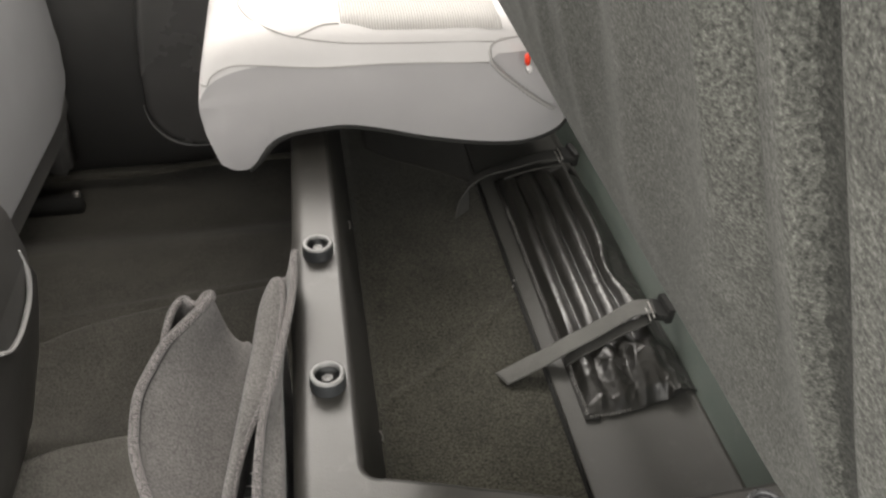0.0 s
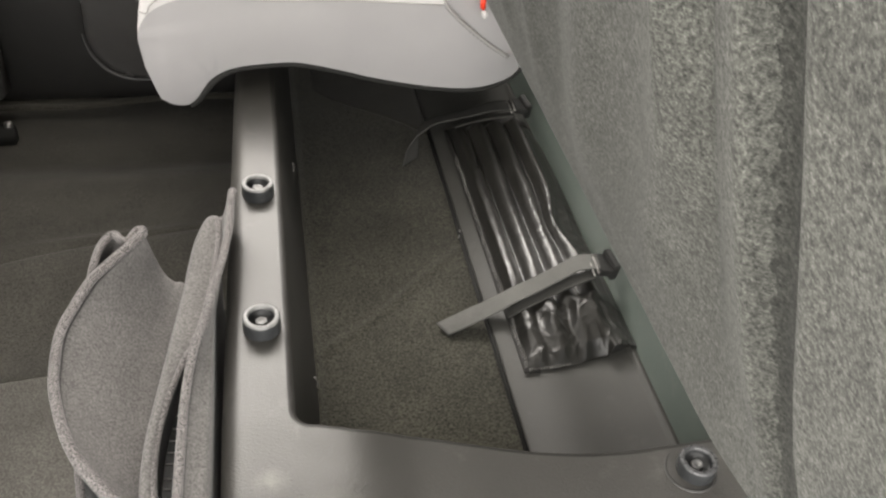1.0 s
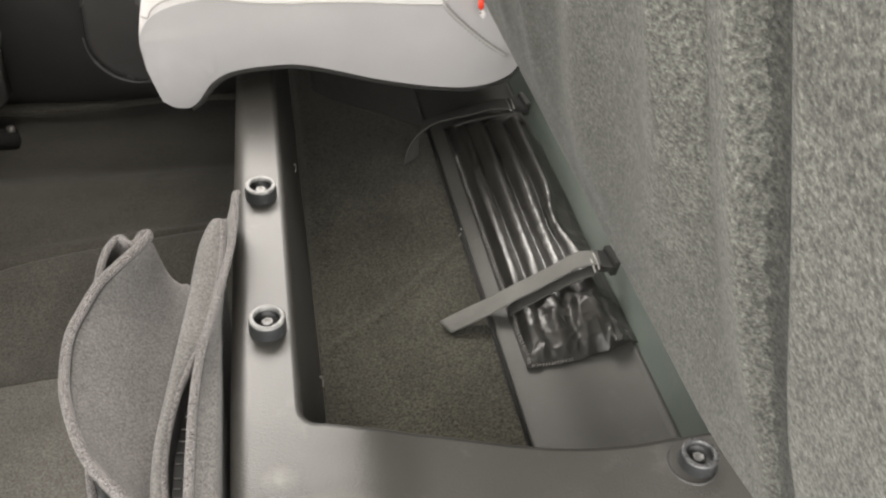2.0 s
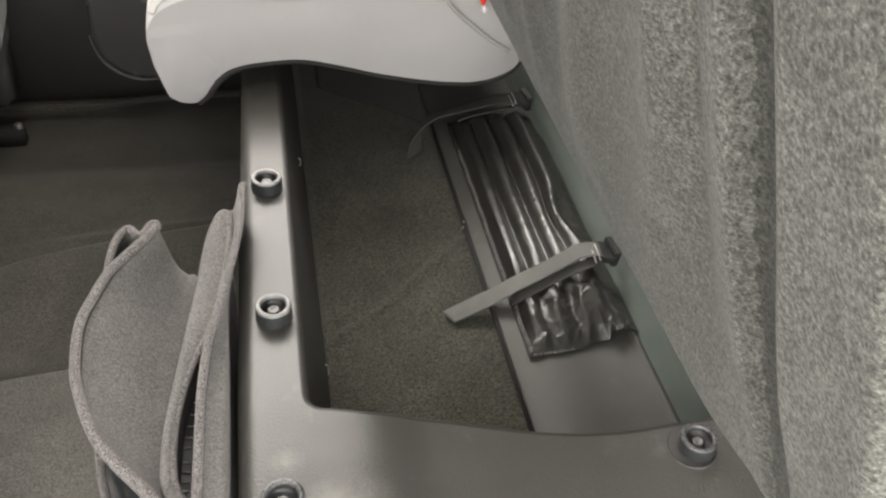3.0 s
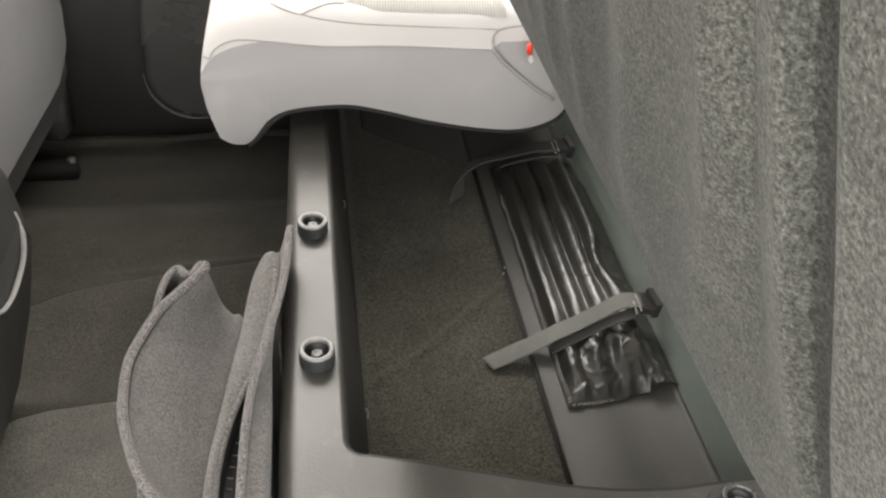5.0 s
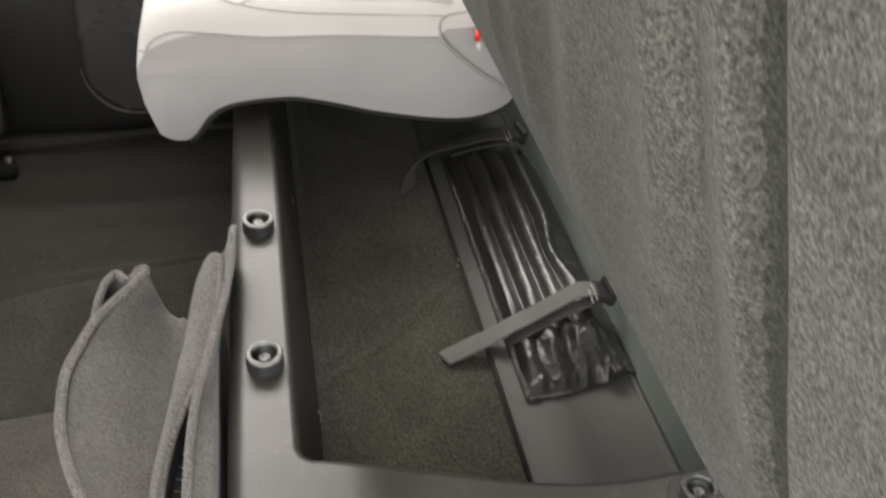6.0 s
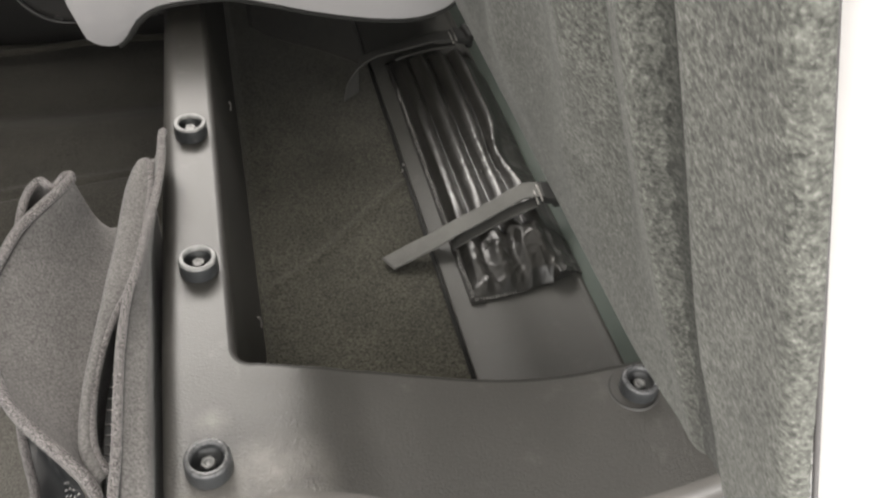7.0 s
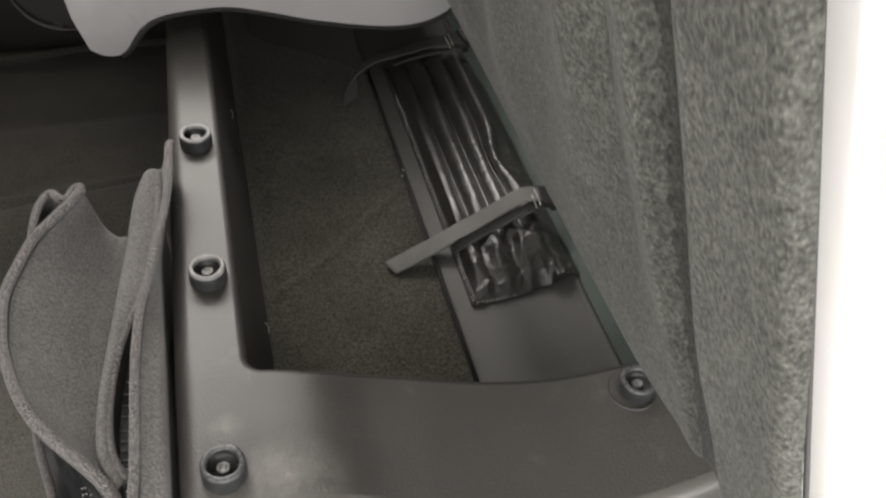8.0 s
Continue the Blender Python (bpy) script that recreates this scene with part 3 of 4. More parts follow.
for n in range(112):
    y = BAG_Y0 + 0.003 + n * 0.0034 + rng.uniform(-0.0006, 0.0006)
    x = 0.2560 + rng.uniform(-0.0006, 0.0006) + 0.001 * math.sin(n * 0.4)
    q = tube([Vector((x - 0.0018, y, BAG_Z + 0.0040)), Vector((x + 0.0018, y + 0.0012, BAG_Z + 0.0052))], 0.00036, 5)
    me = bpy.data.meshes.new("stitch")
    q.to_mesh(me)
    q.free()
    bm.from_mesh(me)
    bpy.data.meshes.remove(me)
for n in range(15):
    x = 0.257 + n * 0.0031 + rng.uniform(-0.0006, 0.0006)
    rise = 0.022 * ((x - BAG_X0) / 0.1225) ** 2
    q = tube([Vector((x, BAG_Y0 + rise - 0.0022 + rng.uniform(-0.0008, 0.0008), BAG_Z + 0.0036)), Vector((x + 0.0010, BAG_Y0 + rise + 0.0006, BAG_Z + 0.0046))], 0.00035, 5)
    me = bpy.data.meshes.new("stitch")
    q.to_mesh(me)
    q.free()
    bm.from_mesh(me)
    bpy.data.meshes.remove(me)
tagged(part("edge_stitching", bm, M_THREAD, bag, "pale edge stitching"), kind="stuff")


def ribbon(points, widths, side, thick=0.0016, n=50):
    """A flat strap along points; side gives its crosswise direction at each of them."""
    line, across = curve(points, n), curve(side, n)
    return sheet(lambda i, w: line[i] + across[i].normalized() * widths * (w - 0.5), list(range(n)), [0, 0.1, 0.5, 0.9, 1.0], thick)


strap = thing("tie_strap", "grey webbing strap buckled across the black bag, tail hanging loose", "strap")
S = (0.08, 1.0, 0.05)
part("webbing", ribbon([(0.358, 0.770, 0.238), (0.337, 0.773, 0.235), (0.31, 0.764, 0.229), (0.282, 0.755, 0.222), (0.258, 0.751, 0.213), (0.237, 0.7475, 0.203), (0.21, 0.744, 0.192), (0.184, 0.7405, 0.1815)], 0.0225, [S, S, S, S, S, (0.0, 1, 0.05), (-0.2, 1, 0.0), (-0.45, 1, -0.1)]), M_WEB, strap)
part("return_webbing", ribbon([(0.352, 0.761, 0.229), (0.32, 0.753, 0.224), (0.29, 0.745, 0.216), (0.266, 0.741, 0.206), (0.254, 0.741, 0.197)], 0.014, [S] * 5), M_WEB_SHADED, strap)


def buckle(parent, at, turn):
    body = part("buckle", block((-0.010, -0.014, -0.004), (0.011, 0.014, 0.004), 0.0014, 2), M_CLIP, parent, "black plastic buckle", False)
    body.matrix_basis = pose(*at, 8, 14, turn)
    part("bracket", block((0.004, -0.012, -0.016), (0.013, 0.016, 0.006), 0.0014, 2), M_CLIP, body, "", False).matrix_basis = pose(0.002, 0.0, 0.002, 0, -12, 8)
    part("slider_bar", tube(curve([(-0.0105, -0.014, 0.001), (-0.013, -0.004, 0.005), (-0.0115, 0.008, 0.003)], 10), 0.0011, 6), M_STEEL, body, "steel slider bar")
    part("slider_bar", tube(curve([(-0.0140, -0.015, -0.003), (-0.0165, -0.005, 0.001), (-0.0150, 0.007, -0.001)], 10), 0.0011, 6), M_STEEL, body)


buckle(strap, (0.364, 0.770, 0.233), 4)

strap_far = thing("tie_strap", "dark grey webbing strap curling loose over the bag's end", "strap")
T = (0.05, 0.95, -0.20)
part("webbing", ribbon([(0.356, 1.128, 0.222), (0.322, 1.124, 0.224), (0.290, 1.112, 0.224), (0.265, 1.104, 0.223), (0.236, 1.094, 0.223), (0.217, 1.080, 0.222), (0.2065, 1.070, 0.216), (0.200, 1.061, 0.204), (0.197, 1.055, 0.184)], 0.027, [S, (0.08, 1, -0.05), (0.06, 0.97, -0.12), T, T, T, (0.3, 0.9, -0.2), (0.68, 0.68, 0.05), (0.82, 0.52, 0.15)]), M_WEB_FAR, strap_far)
part("return_webbing", ribbon([(0.350, 1.116, 0.216), (0.315, 1.107, 0.217), (0.28, 1.097, 0.2165), (0.262, 1.093, 0.213)], 0.012, [T] * 4), M_WEB_SHADED, strap_far)
buckle(strap_far, (0.360, 1.128, 0.222), 6)

# ---- rear seat cushion, lowered ----
SEAT_Y, SEAT_END = 1.06, 1.54
UNDER = [(-0.112, 0.288), (-0.098, 0.279), (-0.080, 0.278), (-0.066, 0.288), (-0.052, 0.307), (-0.036, 0.320), (-0.016, 0.327), (0.02, 0.331), (0.055, 0.331), (0.10, 0.321), (0.152, 0.307), (0.23, 0.292), (0.29, 0.284), (0.332, 0.284), (0.349, 0.291)]
OVER = [(0.346, 0.36), (0.31, 0.408), (0.235, 0.418), (0.15, 0.420), (0.04, 0.424), (-0.03, 0.422), (-0.07, 0.418), (-0.10, 0.408), (-0.118, 0.392), (-0.1275, 0.365), (-0.124, 0.33)]
OUT = [Vector((p.x, 0, p.y)) for p in [Vector((q.x, q.y)) for q in curve([(*p, 0) for p in UNDER], 46)] + [Vector((q.x, q.y)) for q in curve([(*p, 0) for p in OVER], 40)]]
MID = Vector((0.1, 0, 0.36))


def tuck(x):
    """How far the cushion's side turns away towards its rear end."""
    return 1.2 * max(0.0, x - 0.19) ** 2 + 2.2 * max(0.0, x - 0.25) ** 2


def cushion_skin(i, v):
    p = OUT[i % len(OUT)]
    above = smooth01((p.z - 0.36) / 0.05)
    # v 0..1 rounds from the side face onto the outline's own sweep, then runs across the car
    r = 0.006 + 0.040 * above
    lift = 0.040 * above
    if v <= 1:
        a = v * math.pi / 2
        q = p + (MID - p).normalized() * r * (1 - math.sin(a)) * (0.2 if above < 0.1 else 0.0)
        return (q.x, SEAT_Y + tuck(q.x) + r * (1 - math.cos(a)), q.z + lift * math.sin(a) - 0.004 * above)
    t = v - 1
    crown = 0.010 * above * math.sin(math.pi * min(1.0, t))
    return (p.x, SEAT_Y + tuck(p.x) * (1 - t) + r + (SEAT_END - SEAT_Y - r) * t, p.z + lift - 0.004 * above + crown)


seat = thing("rear_seat_cushion", "pale grey upholstered rear seat cushion with ribbed centre, lowered", "seat cushion")
cushion = part("cushion", sheet(cushion_skin, list(range(len(OUT) + 1)), steps(0, 0.99, 9) + steps(1, 2, 16)), M_SEAT, seat)
LOWER = [(-0.1275, 0.365), (-0.124, 0.33), *[(p.x, p.z) for p in OUT[:46]]]
UPPER = sorted([(p.x, p.z) for p in OUT[46:] if p.z > 0.364], key=lambda q: q[0]) + [(0.347, 0.33)]


def edge_seam_z(x):
    return float(np.interp(x, [-0.1136, -0.1083, -0.0953, -0.0751, -0.0363, 0.0229, 0.1109, 0.2255, 0.26, 0.335], [0.3966, 0.4061, 0.4151, 0.4195, 0.4165, 0.4114, 0.4107, 0.4044, 0.43, 0.43]))


def side_face(x, t):
    """Side of the cushion; t runs 0..1 up to the edge seam and 1..2 from there to the top."""
    lo = float(np.interp(x, [q[0] for q in LOWER], [q[1] for q in LOWER]))
    hi = max(lo, float(np.interp(x, [q[0] for q in UPPER], [q[1] for q in UPPER])))
    hi = hi - 0.004 * smooth01((hi - 0.36) / 0.05)
    cut = max(lo, min(hi, edge_seam_z(x)))
    z = lo + (cut - lo) * t if t <= 1 else cut + (hi - cut) * (t - 1)
    w = (z - lo) / max(1e-6, hi - lo)
    inner = math.sin(math.pi * w) * smooth01((x + 0.1275) / 0.03) * smooth01((0.346 - x) / 0.03)
    tip = 1 - smooth01((x + 0.09) / 0.08)
    pucker = 0.30 * tip * noise.noise((x * 26 + z * 18, z * 70, 4)) + 0.14 * noise.noise((x * 16, z * 22, 4))
    # creases drawn together at the notch where the cover turns under
    dx, dz = x + 0.046, z - 0.312
    far = math.hypot(dx, dz)
    crease = 0.0022 * math.exp(-far / 0.022) * math.sin(9 * math.atan2(dz, -dx) + 0.6) * smooth01((-0.030 - x) / 0.02)
    crease += 0.0012 * tip * math.exp(-((z - 0.372 - 0.12 * (x + 0.09)) / 0.006) ** 2) - 0.0009 * tip * math.exp(-((z - 0.384 - 0.2 * (x + 0.09)) / 0.004) ** 2)
    return (x, SEAT_Y + tuck(x) - 0.006 * (1 + pucker) * inner - crease * smooth01(w / 0.05), z)


part("side_panel", sheet(side_face, steps(-0.1272, 0.346, 152), steps(0, 1, 26)), M_SIDE_SHADED, seat, "plain pale grey side panel, its shade in the colour")
part("edge_band", sheet(side_face, steps(-0.1272, 0.346, 112), steps(1, 2, 5)), M_SEAT, seat)
part("lower_welt", tube([Vector((p.x, SEAT_Y + tuck(p.x) - 0.001, p.z - 0.002)) for p in OUT[7:46]], 0.0027, 8, 1.0, lambda t: 1 + 0.5 * math.exp(-((t - 0.16) / 0.1) ** 2)), M_BLACK, seat, "black lower edge welt")


def top_at(x, y):
    """Height of the cushion's upholstery over a point of the plan."""
    line = sorted(((p.x, p.z) for p in OUT[46:] if p.z > 0.385), key=lambda q: q[0])
    z = float(np.interp(x, [q[0] for q in line], [q[1] for q in line]))
    above = smooth01((z - 0.36) / 0.05)
    r, lift = 0.006 + 0.040 * above, 0.040 * above
    if y < SEAT_Y + r:
        a = math.acos(max(-1.0, min(1.0, 1 - (y - SEAT_Y) / r)))
        return z + lift * math.sin(a) - 0.004 * above
    return z + lift - 0.004 * above + 0.010 * above * math.sin(math.pi * (y - SEAT_Y - r) / (SEAT_END - SEAT_Y - r))


def seam(points, r=0.0011, lift=0.0):
    line = curve([(x, y + tuck(x), z) for x, y, z in points], 40)
    part("seam", tube([p + Vector((0, 0, lift)) for p in line], r, 6), M_STITCH, seat)


def top_seam(points, r=0.0011):
    seam([(x, y, top_at(x, y) + 0.0002) for x, y in points], r)


top_seam([(-0.073, 1.40), (-0.074, 1.22), (-0.0724, 1.166), (-0.0707, 1.149), (-0.0585, 1.112), (-0.0356, 1.084), (-0.0132, 1.0733), (-0.0042, 1.0717)], 0.0010)
top_seam([(-0.0042, 1.0717), (0.0068, 1.0753), (0.0274, 1.0825), (0.047, 1.084)], 0.0010)
top_seam([(-0.0042, 1.0717), (0.019, 1.0675), (0.0584, 1.0648), (0.1122, 1.0643), (0.2258, 1.0632), (0.2328, 1.0625)], 0.0010)
seam([(-0.121, 1.062, 0.3975), (-0.1136, 1.0595, 0.3966), (-0.1083, 1.0598, 0.4061), (-0.0953, 1.06, 0.4151), (-0.0751, 1.06, 0.4195), (-0.0363, 1.0585, 0.4165), (0.0229, 1.0567, 0.4114), (0.1109, 1.058, 0.4107), (0.2255, 1.057, 0.4044)], 0.0009)
seam([(0.27, 1.066, 0.43), (0.2435, 1.064, 0.4297), (0.2328, 1.0622, 0.4267), (0.2278, 1.0602, 0.4191), (0.2305, 1.0535, 0.4041), (0.2509, 1.0525, 0.3829), (0.2901, 1.0525, 0.3478), (0.3228, 1.054, 0.32)], 0.0016)


dashes = []
for row in (-0.0022, 0.0022):
    line = curve([(x + row, y + tuck(x), z + row * 0.8) for x, y, z in [(0.2305, 1.0532, 0.4041), (0.2509, 1.0522, 0.3829), (0.2901, 1.0522, 0.3478), (0.3228, 1.0535, 0.32)]], 46)
    dashes += [tube([line[i], line[i + 1]], 0.0006, 5) for i in range(0, 45, 2)]
tagged(part("stitching", joined(dashes), M_SEAM, seat, "dark dashed stitching beside the seam"), kind="stuff")


def ribbed():
    k = Nodes("ribbed_pale_fabric", 0.8).gloss(0.2)
    w = k.n.new("ShaderNodeTexWave")
    w.bands_direction = "X"
    w.inputs["Scale"].default_value, w.inputs["Distortion"].default_value = 95, 0.5
    k.l.new(k.geo, w.inputs["Vector"])
    k.colour(k.ramp(w.outputs["Fac"], [(0.0, (0.43, 0.415, 0.40)), (0.6, (0.55, 0.535, 0.52))]))
    return k.bump((w.outputs["Fac"], 0.8, 0.0015), (k.noise(1200, 2), 0.2, 0.0004)).mat


def insert_top(u, v):
    x = 0.046 + (0.2445 - 0.046) * u
    near = 1.0735 + 0.010 * (1 - smooth01(u / 0.25))
    y = near + (1.50 - near) * v
    rim = min(1.0, min(u, 1 - u) / 0.05, v / 0.03) ** 0.5
    return (x, y, top_at(x, y) - 0.0015 + 0.0045 * rim)


part("ribbed_insert", sheet(insert_top, steps(0, 1, 40), [0, 0.004, 0.01, 0.02, 0.03] + steps(0.05, 1, 24)), ribbed(), seat, "ribbed pale fabric centre panel")
tuft = thing("belt_buckle", "red and white seat belt buckle tucked behind the cushion", "belt buckle")
part("release_button", block((0.2695, 1.046, 0.402), (0.2755, 1.056, 0.4165), 0.002), M_RED, tuft, "red release button")
part("housing", block((0.2725, 1.045, 0.392), (0.2785, 1.057, 0.4005), 0.002), M_SEAT, tuft, "white housing end")

# ---- rear seat cushion, tipped up: felt underside towards the bin ----
UP_Y0, UP_Y1 = 0.199, 1.045
LEAN_X, LEAN_S = 0.404, 0.3583
NORMAL = Vector((-1, 0, -LEAN_S)).normalized()


SEWN_FOLD = smooth_through([(0.15, 0.0), (0.225, 0.0), (0.242, 0.0004), (0.2500, 0.0012), (0.2550, 0.0002), (0.2585, -0.0032), (0.2625, -0.0062), (0.2675, -0.0078), (0.2730, -0.0078), (0.2780, -0.0050), (0.2825, 0.0004), (0.2875, 0.0028), (0.299, 0.0014), (0.32, 0.0), (0.5, 0.0), (1.1, 0.0)])


def felt_relief(y, z=0.6, full=1.0):
    """How far the felt stands proud: a soft sewn valley beside the border strip, and slanting folds."""
    edge = -0.007 * (1 - math.sqrt(max(0.0, 1 - (1 - min(1, (y - UP_Y0) / 0.006)) ** 2)))
    q = y + 0.5 * (z - 0.6) * smooth01((y - 0.30) / 0.06)
    soft = 0.0050 * bump1(q - 0.704, 0.020) + 0.0055 * bump1(q - 0.616, 0.018) + 0.006 * bump1(q - 0.498, 0.030) + 0.0055 * bump1(q - 0.39, 0.022)
    soft += 0.0025 * bump1(q - 0.80, 0.02) + 0.0025 * bump1(q - 0.90, 0.018) - 0.006 * bump1(q - 0.335, 0.022) - 0.003 * bump1(q - 0.56, 0.022)
    return edge + soft * full + SEWN_FOLD(y) * (0.4 + 0.6 * full)


def felt_point(y, s):
    """s is the height up the felt; below 0 it turns under the cushion's rear end."""
    bot = 0.482 + 0.032 * smooth01((0.37 - y) / 0.11)
    z = bot + 0.012 + max(0.0, s)
    slant = 0.045 * (z - 0.64) * (1 - smooth01((y - UP_Y0) / 0.05))
    lean = (-0.5 * (max(z, 0.62) - 0.69) - 2.0 * max(0.0, 0.60 - z)) * float(np.interp(y, [0.186, 0.25, 0.275, 0.30, 0.42], [0, 0.07, 0.10, 0.10, 0]))
    return felt_flat(y, s, bot) + Vector((0, slant + lean, 0))


def felt_flat(y, s, bot):
    if s >= 0:
        z = bot + 0.012 + s
        base = Vector((LEAN_X - LEAN_S * z, y, z))
        wave = 0.0025 * noise.noise((y * 9, z * 9, 0.7))
        q = base * 420
        fuzz = (0.0003 * noise.noise(q) + 0.0003 * noise.noise(q * 1.9)) * (1 - smooth01((y - 0.203) / 0.03))
        return base + NORMAL * (felt_relief(y, z, smooth01(s / 0.10)) + wave * smooth01(s / 0.05) + fuzz)
    a = min(1.0, -s / 0.02) * 2.2
    z0 = bot + 0.012
    base = Vector((LEAN_X - LEAN_S * z0, y, z0))
    down = Vector((LEAN_S, 0, -1)).normalized()
    r = 0.016
    c = base - NORMAL * r
    return c + NORMAL * (r + felt_relief(y, z0, 0.0)) * math.cos(a) + down * (r + felt_relief(y, z0, 0.0)) * math.sin(a)


ups = thing("raised_seat_cushion", "rear seat cushion tipped up, grey felt underside facing the bin", "seat cushion")
fy = [UP_Y0 + 0.006 * (1 - math.cos(a)) for a in steps(0, math.pi / 2, 10)] + steps(0.2065, 0.30, 94) + steps(0.3012, 0.45, 110) + steps(0.4522, UP_Y1, 240)
part("felt_underside", sheet(felt_point, fy, steps(-0.02, -0.001, 8) + steps(0, 0.45, 300)), M_FELT, ups, "grey needled felt underside")


def groove_band(near, far, lift):
    """A felt strip painted with the sewn groove's shade, with frayed edges."""
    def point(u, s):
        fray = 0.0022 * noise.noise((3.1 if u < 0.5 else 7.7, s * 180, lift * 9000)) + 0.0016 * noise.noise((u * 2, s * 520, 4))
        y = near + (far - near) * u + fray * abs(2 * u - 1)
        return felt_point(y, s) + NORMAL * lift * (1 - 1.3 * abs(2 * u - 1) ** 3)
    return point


part("groove_shade_edge", sheet(groove_band(0.2570, 0.2860, 0.0007), steps(0, 1, 12), steps(0, 0.45, 300)), M_GROOVE_EDGE, ups, "felt strip painted with the groove's outer shade")
part("groove_shade", sheet(groove_band(0.2585, 0.2805, 0.0013), steps(0, 1, 10), steps(0, 0.45, 300)), M_GROOVE_SHADE, ups, "darker felt strip painted with the groove's shade")


part("edge_piping", tube([Vector((LEAN_X - LEAN_S * z, UP_Y0 + 0.045 * (z - 0.64) + 0.0036, z)) - NORMAL * 0.0095 for z in steps(0.528, 0.945, 40)], 0.0010, 8), M_PIPING_CREASE, ups, "dark piping between felt and upholstery")


def up_outline(w):
    """Section of the upholstery behind the felt: (depth behind the felt, height along it)."""
    pts = [(0.022, -0.002), (0.06, -0.02), (0.12, 0.0), (0.14, 0.08), (0.14, 0.44), (0.06, 0.47), (0.022, 0.455)]
    return pts[w]


def up_point(w, t):
    d, s = up_outline(w % 7)
    z = 0.494 + s
    base = Vector((LEAN_X - LEAN_S * z, 0, z)) - NORMAL * d
    base.y = t
    return base


bm = bmesh.new()
a = [bm.verts.new(up_point(w, UP_Y0 + 0.003 + 0.045 * (0.494 + up_outline(w)[1] - 0.64))) for w in range(7)]
for w in (0, 1, 2):  # the near end hangs a little lower
    a[w].co += Vector((LEAN_S, 0, -1)) * 0.032
b = [bm.verts.new(up_point(w, UP_Y1 - 0.002)) for w in range(7)]
for w in range(7):
    bm.faces.new((a[w], a[(w + 1) % 7], b[(w + 1) % 7], b[w]))
bm.faces.new(a)
bm.faces.new(b)
bmesh.ops.bevel(bm, geom=bm.edges[:], offset=0.007, segments=3, affect="EDGES")
part("upholstery", bm, M_SEAT, ups, "pale grey upholstered sides and seat face")

# hinge arms that carry the raised cushion
for y in (0.42, 0.86):
    part("hinge_arm", tube([Vector((0.43, y, 0.315)), Vector((0.40, y, 0.42)), Vector((0.36, y, 0.52))], 0.008, 8), M_DARK, ups)

# ---- floor mats rolled up in the footwell ----


def ruled(lines, n=50, across=10, thick=0.0):
    """A sheet through several lines, from the first to the last; a smooth curve crosses them."""
    rows = [curve(q, n) for q in lines]
    cols = [curve([r[i] for r in rows], across) for i in range(n)]
    return sheet(lambda i, j: cols[i][j], list(range(n)), list(range(across)), thick)


def nubs(line_a, line_b, rows, cols, size=0.0016, lift=(0, 0, 0.001)):
    """Small moulded nibs spread between two lines."""
    a, b = curve(line_a, 60), curve(line_b, 60)
    out = []
    for i in range(rows):
        for j in range(cols):
            t = (i + 0.5 + 0.25 * (j % 2)) / (rows + 0.5)
            w = (j + 0.5) / cols
            k = min(59, int(t * 59))
            p = a[k] * (1 - w) + b[k] * w + Vector(lift)
            d = (b[k] - a[k]).normalized() * size + Vector((0, 0, 0.0003))
            out.append(tube([p - d, p + d], 0.0006, 5))
    return joined(out)


def drop(points, dx, dz):
    return [(x + dx, y, z + dz) for x, y, z in points]


EDGE_A = [(-0.101, 0.747, 0.330), (-0.112, 0.733, 0.327), (-0.129, 0.712, 0.324), (-0.142, 0.696, 0.320), (-0.152, 0.670, 0.317), (-0.160, 0.642, 0.314), (-0.161, 0.611, 0.309), (-0.157, 0.580, 0.305), (-0.141, 0.534, 0.301), (-0.122, 0.506, 0.298), (-0.099, 0.480, 0.294), (-0.083, 0.460, 0.290), (-0.075, 0.440, 0.286), (-0.074, 0.40, 0.278), (-0.074, 0.36, 0.27)]
LOOP_A = [(-0.101, 0.747, 0.330), (-0.1035, 0.7505, 0.330), (-0.108, 0.750, 0.329), (-0.114, 0.740, 0.327), (-0.121, 0.743, 0.325), (-0.128, 0.752, 0.325), (-0.135, 0.748, 0.323), (-0.141, 0.732, 0.320), (-0.145, 0.707, 0.312), (-0.147, 0.680, 0.295), (-0.148, 0.66, 0.27)]
VALLEY = [(-0.076, 0.772, 0.240), (-0.073, 0.742, 0.240), (-0.073, 0.709, 0.240), (-0.078, 0.671, 0.240), (-0.084, 0.629, 0.240), (-0.088, 0.590, 0.240), (-0.090, 0.554, 0.240), (-0.090, 0.525, 0.240), (-0.086, 0.49, 0.238), (-0.080, 0.44, 0.235), (-0.074, 0.36, 0.23)]
mat_a = thing("floor_mat", "grey carpet floor mat with bound edge, rolled up on the floor", "floor mat", "floor mats")


def between_lines(a, b, w, sag):
    return [tuple(p * (1 - w) + q * w - Vector((0, 0, sag))) for p, q in zip(curve(a, 14), curve(b, 14))]


def binding_groove(parent, edge, toward, off, sink):
    """A dark tube that puts the crease's shade on the inner side of a binding."""
    line = [p + (q - p).normalized() * off - Vector((0, 0, sink)) for p, q in zip(curve(edge, 120), curve(toward, 120))]
    part("crease_shade", tube(line, 0.0011, 6), M_PIPING_CREASE, parent, "dark line shading the crease beside the binding")


UPPER_A = [(x, y + 0.004 * math.exp(-n), z - 0.022 * math.exp(-n)) for n, (x, y, z) in enumerate(between_lines(EDGE_A, VALLEY, 0.30, 0.006))]
LOWER_A = [(x, y, z - 0.012 * math.exp(-n)) for n, (x, y, z) in enumerate(between_lines(EDGE_A, VALLEY, 0.66, 0.005))]
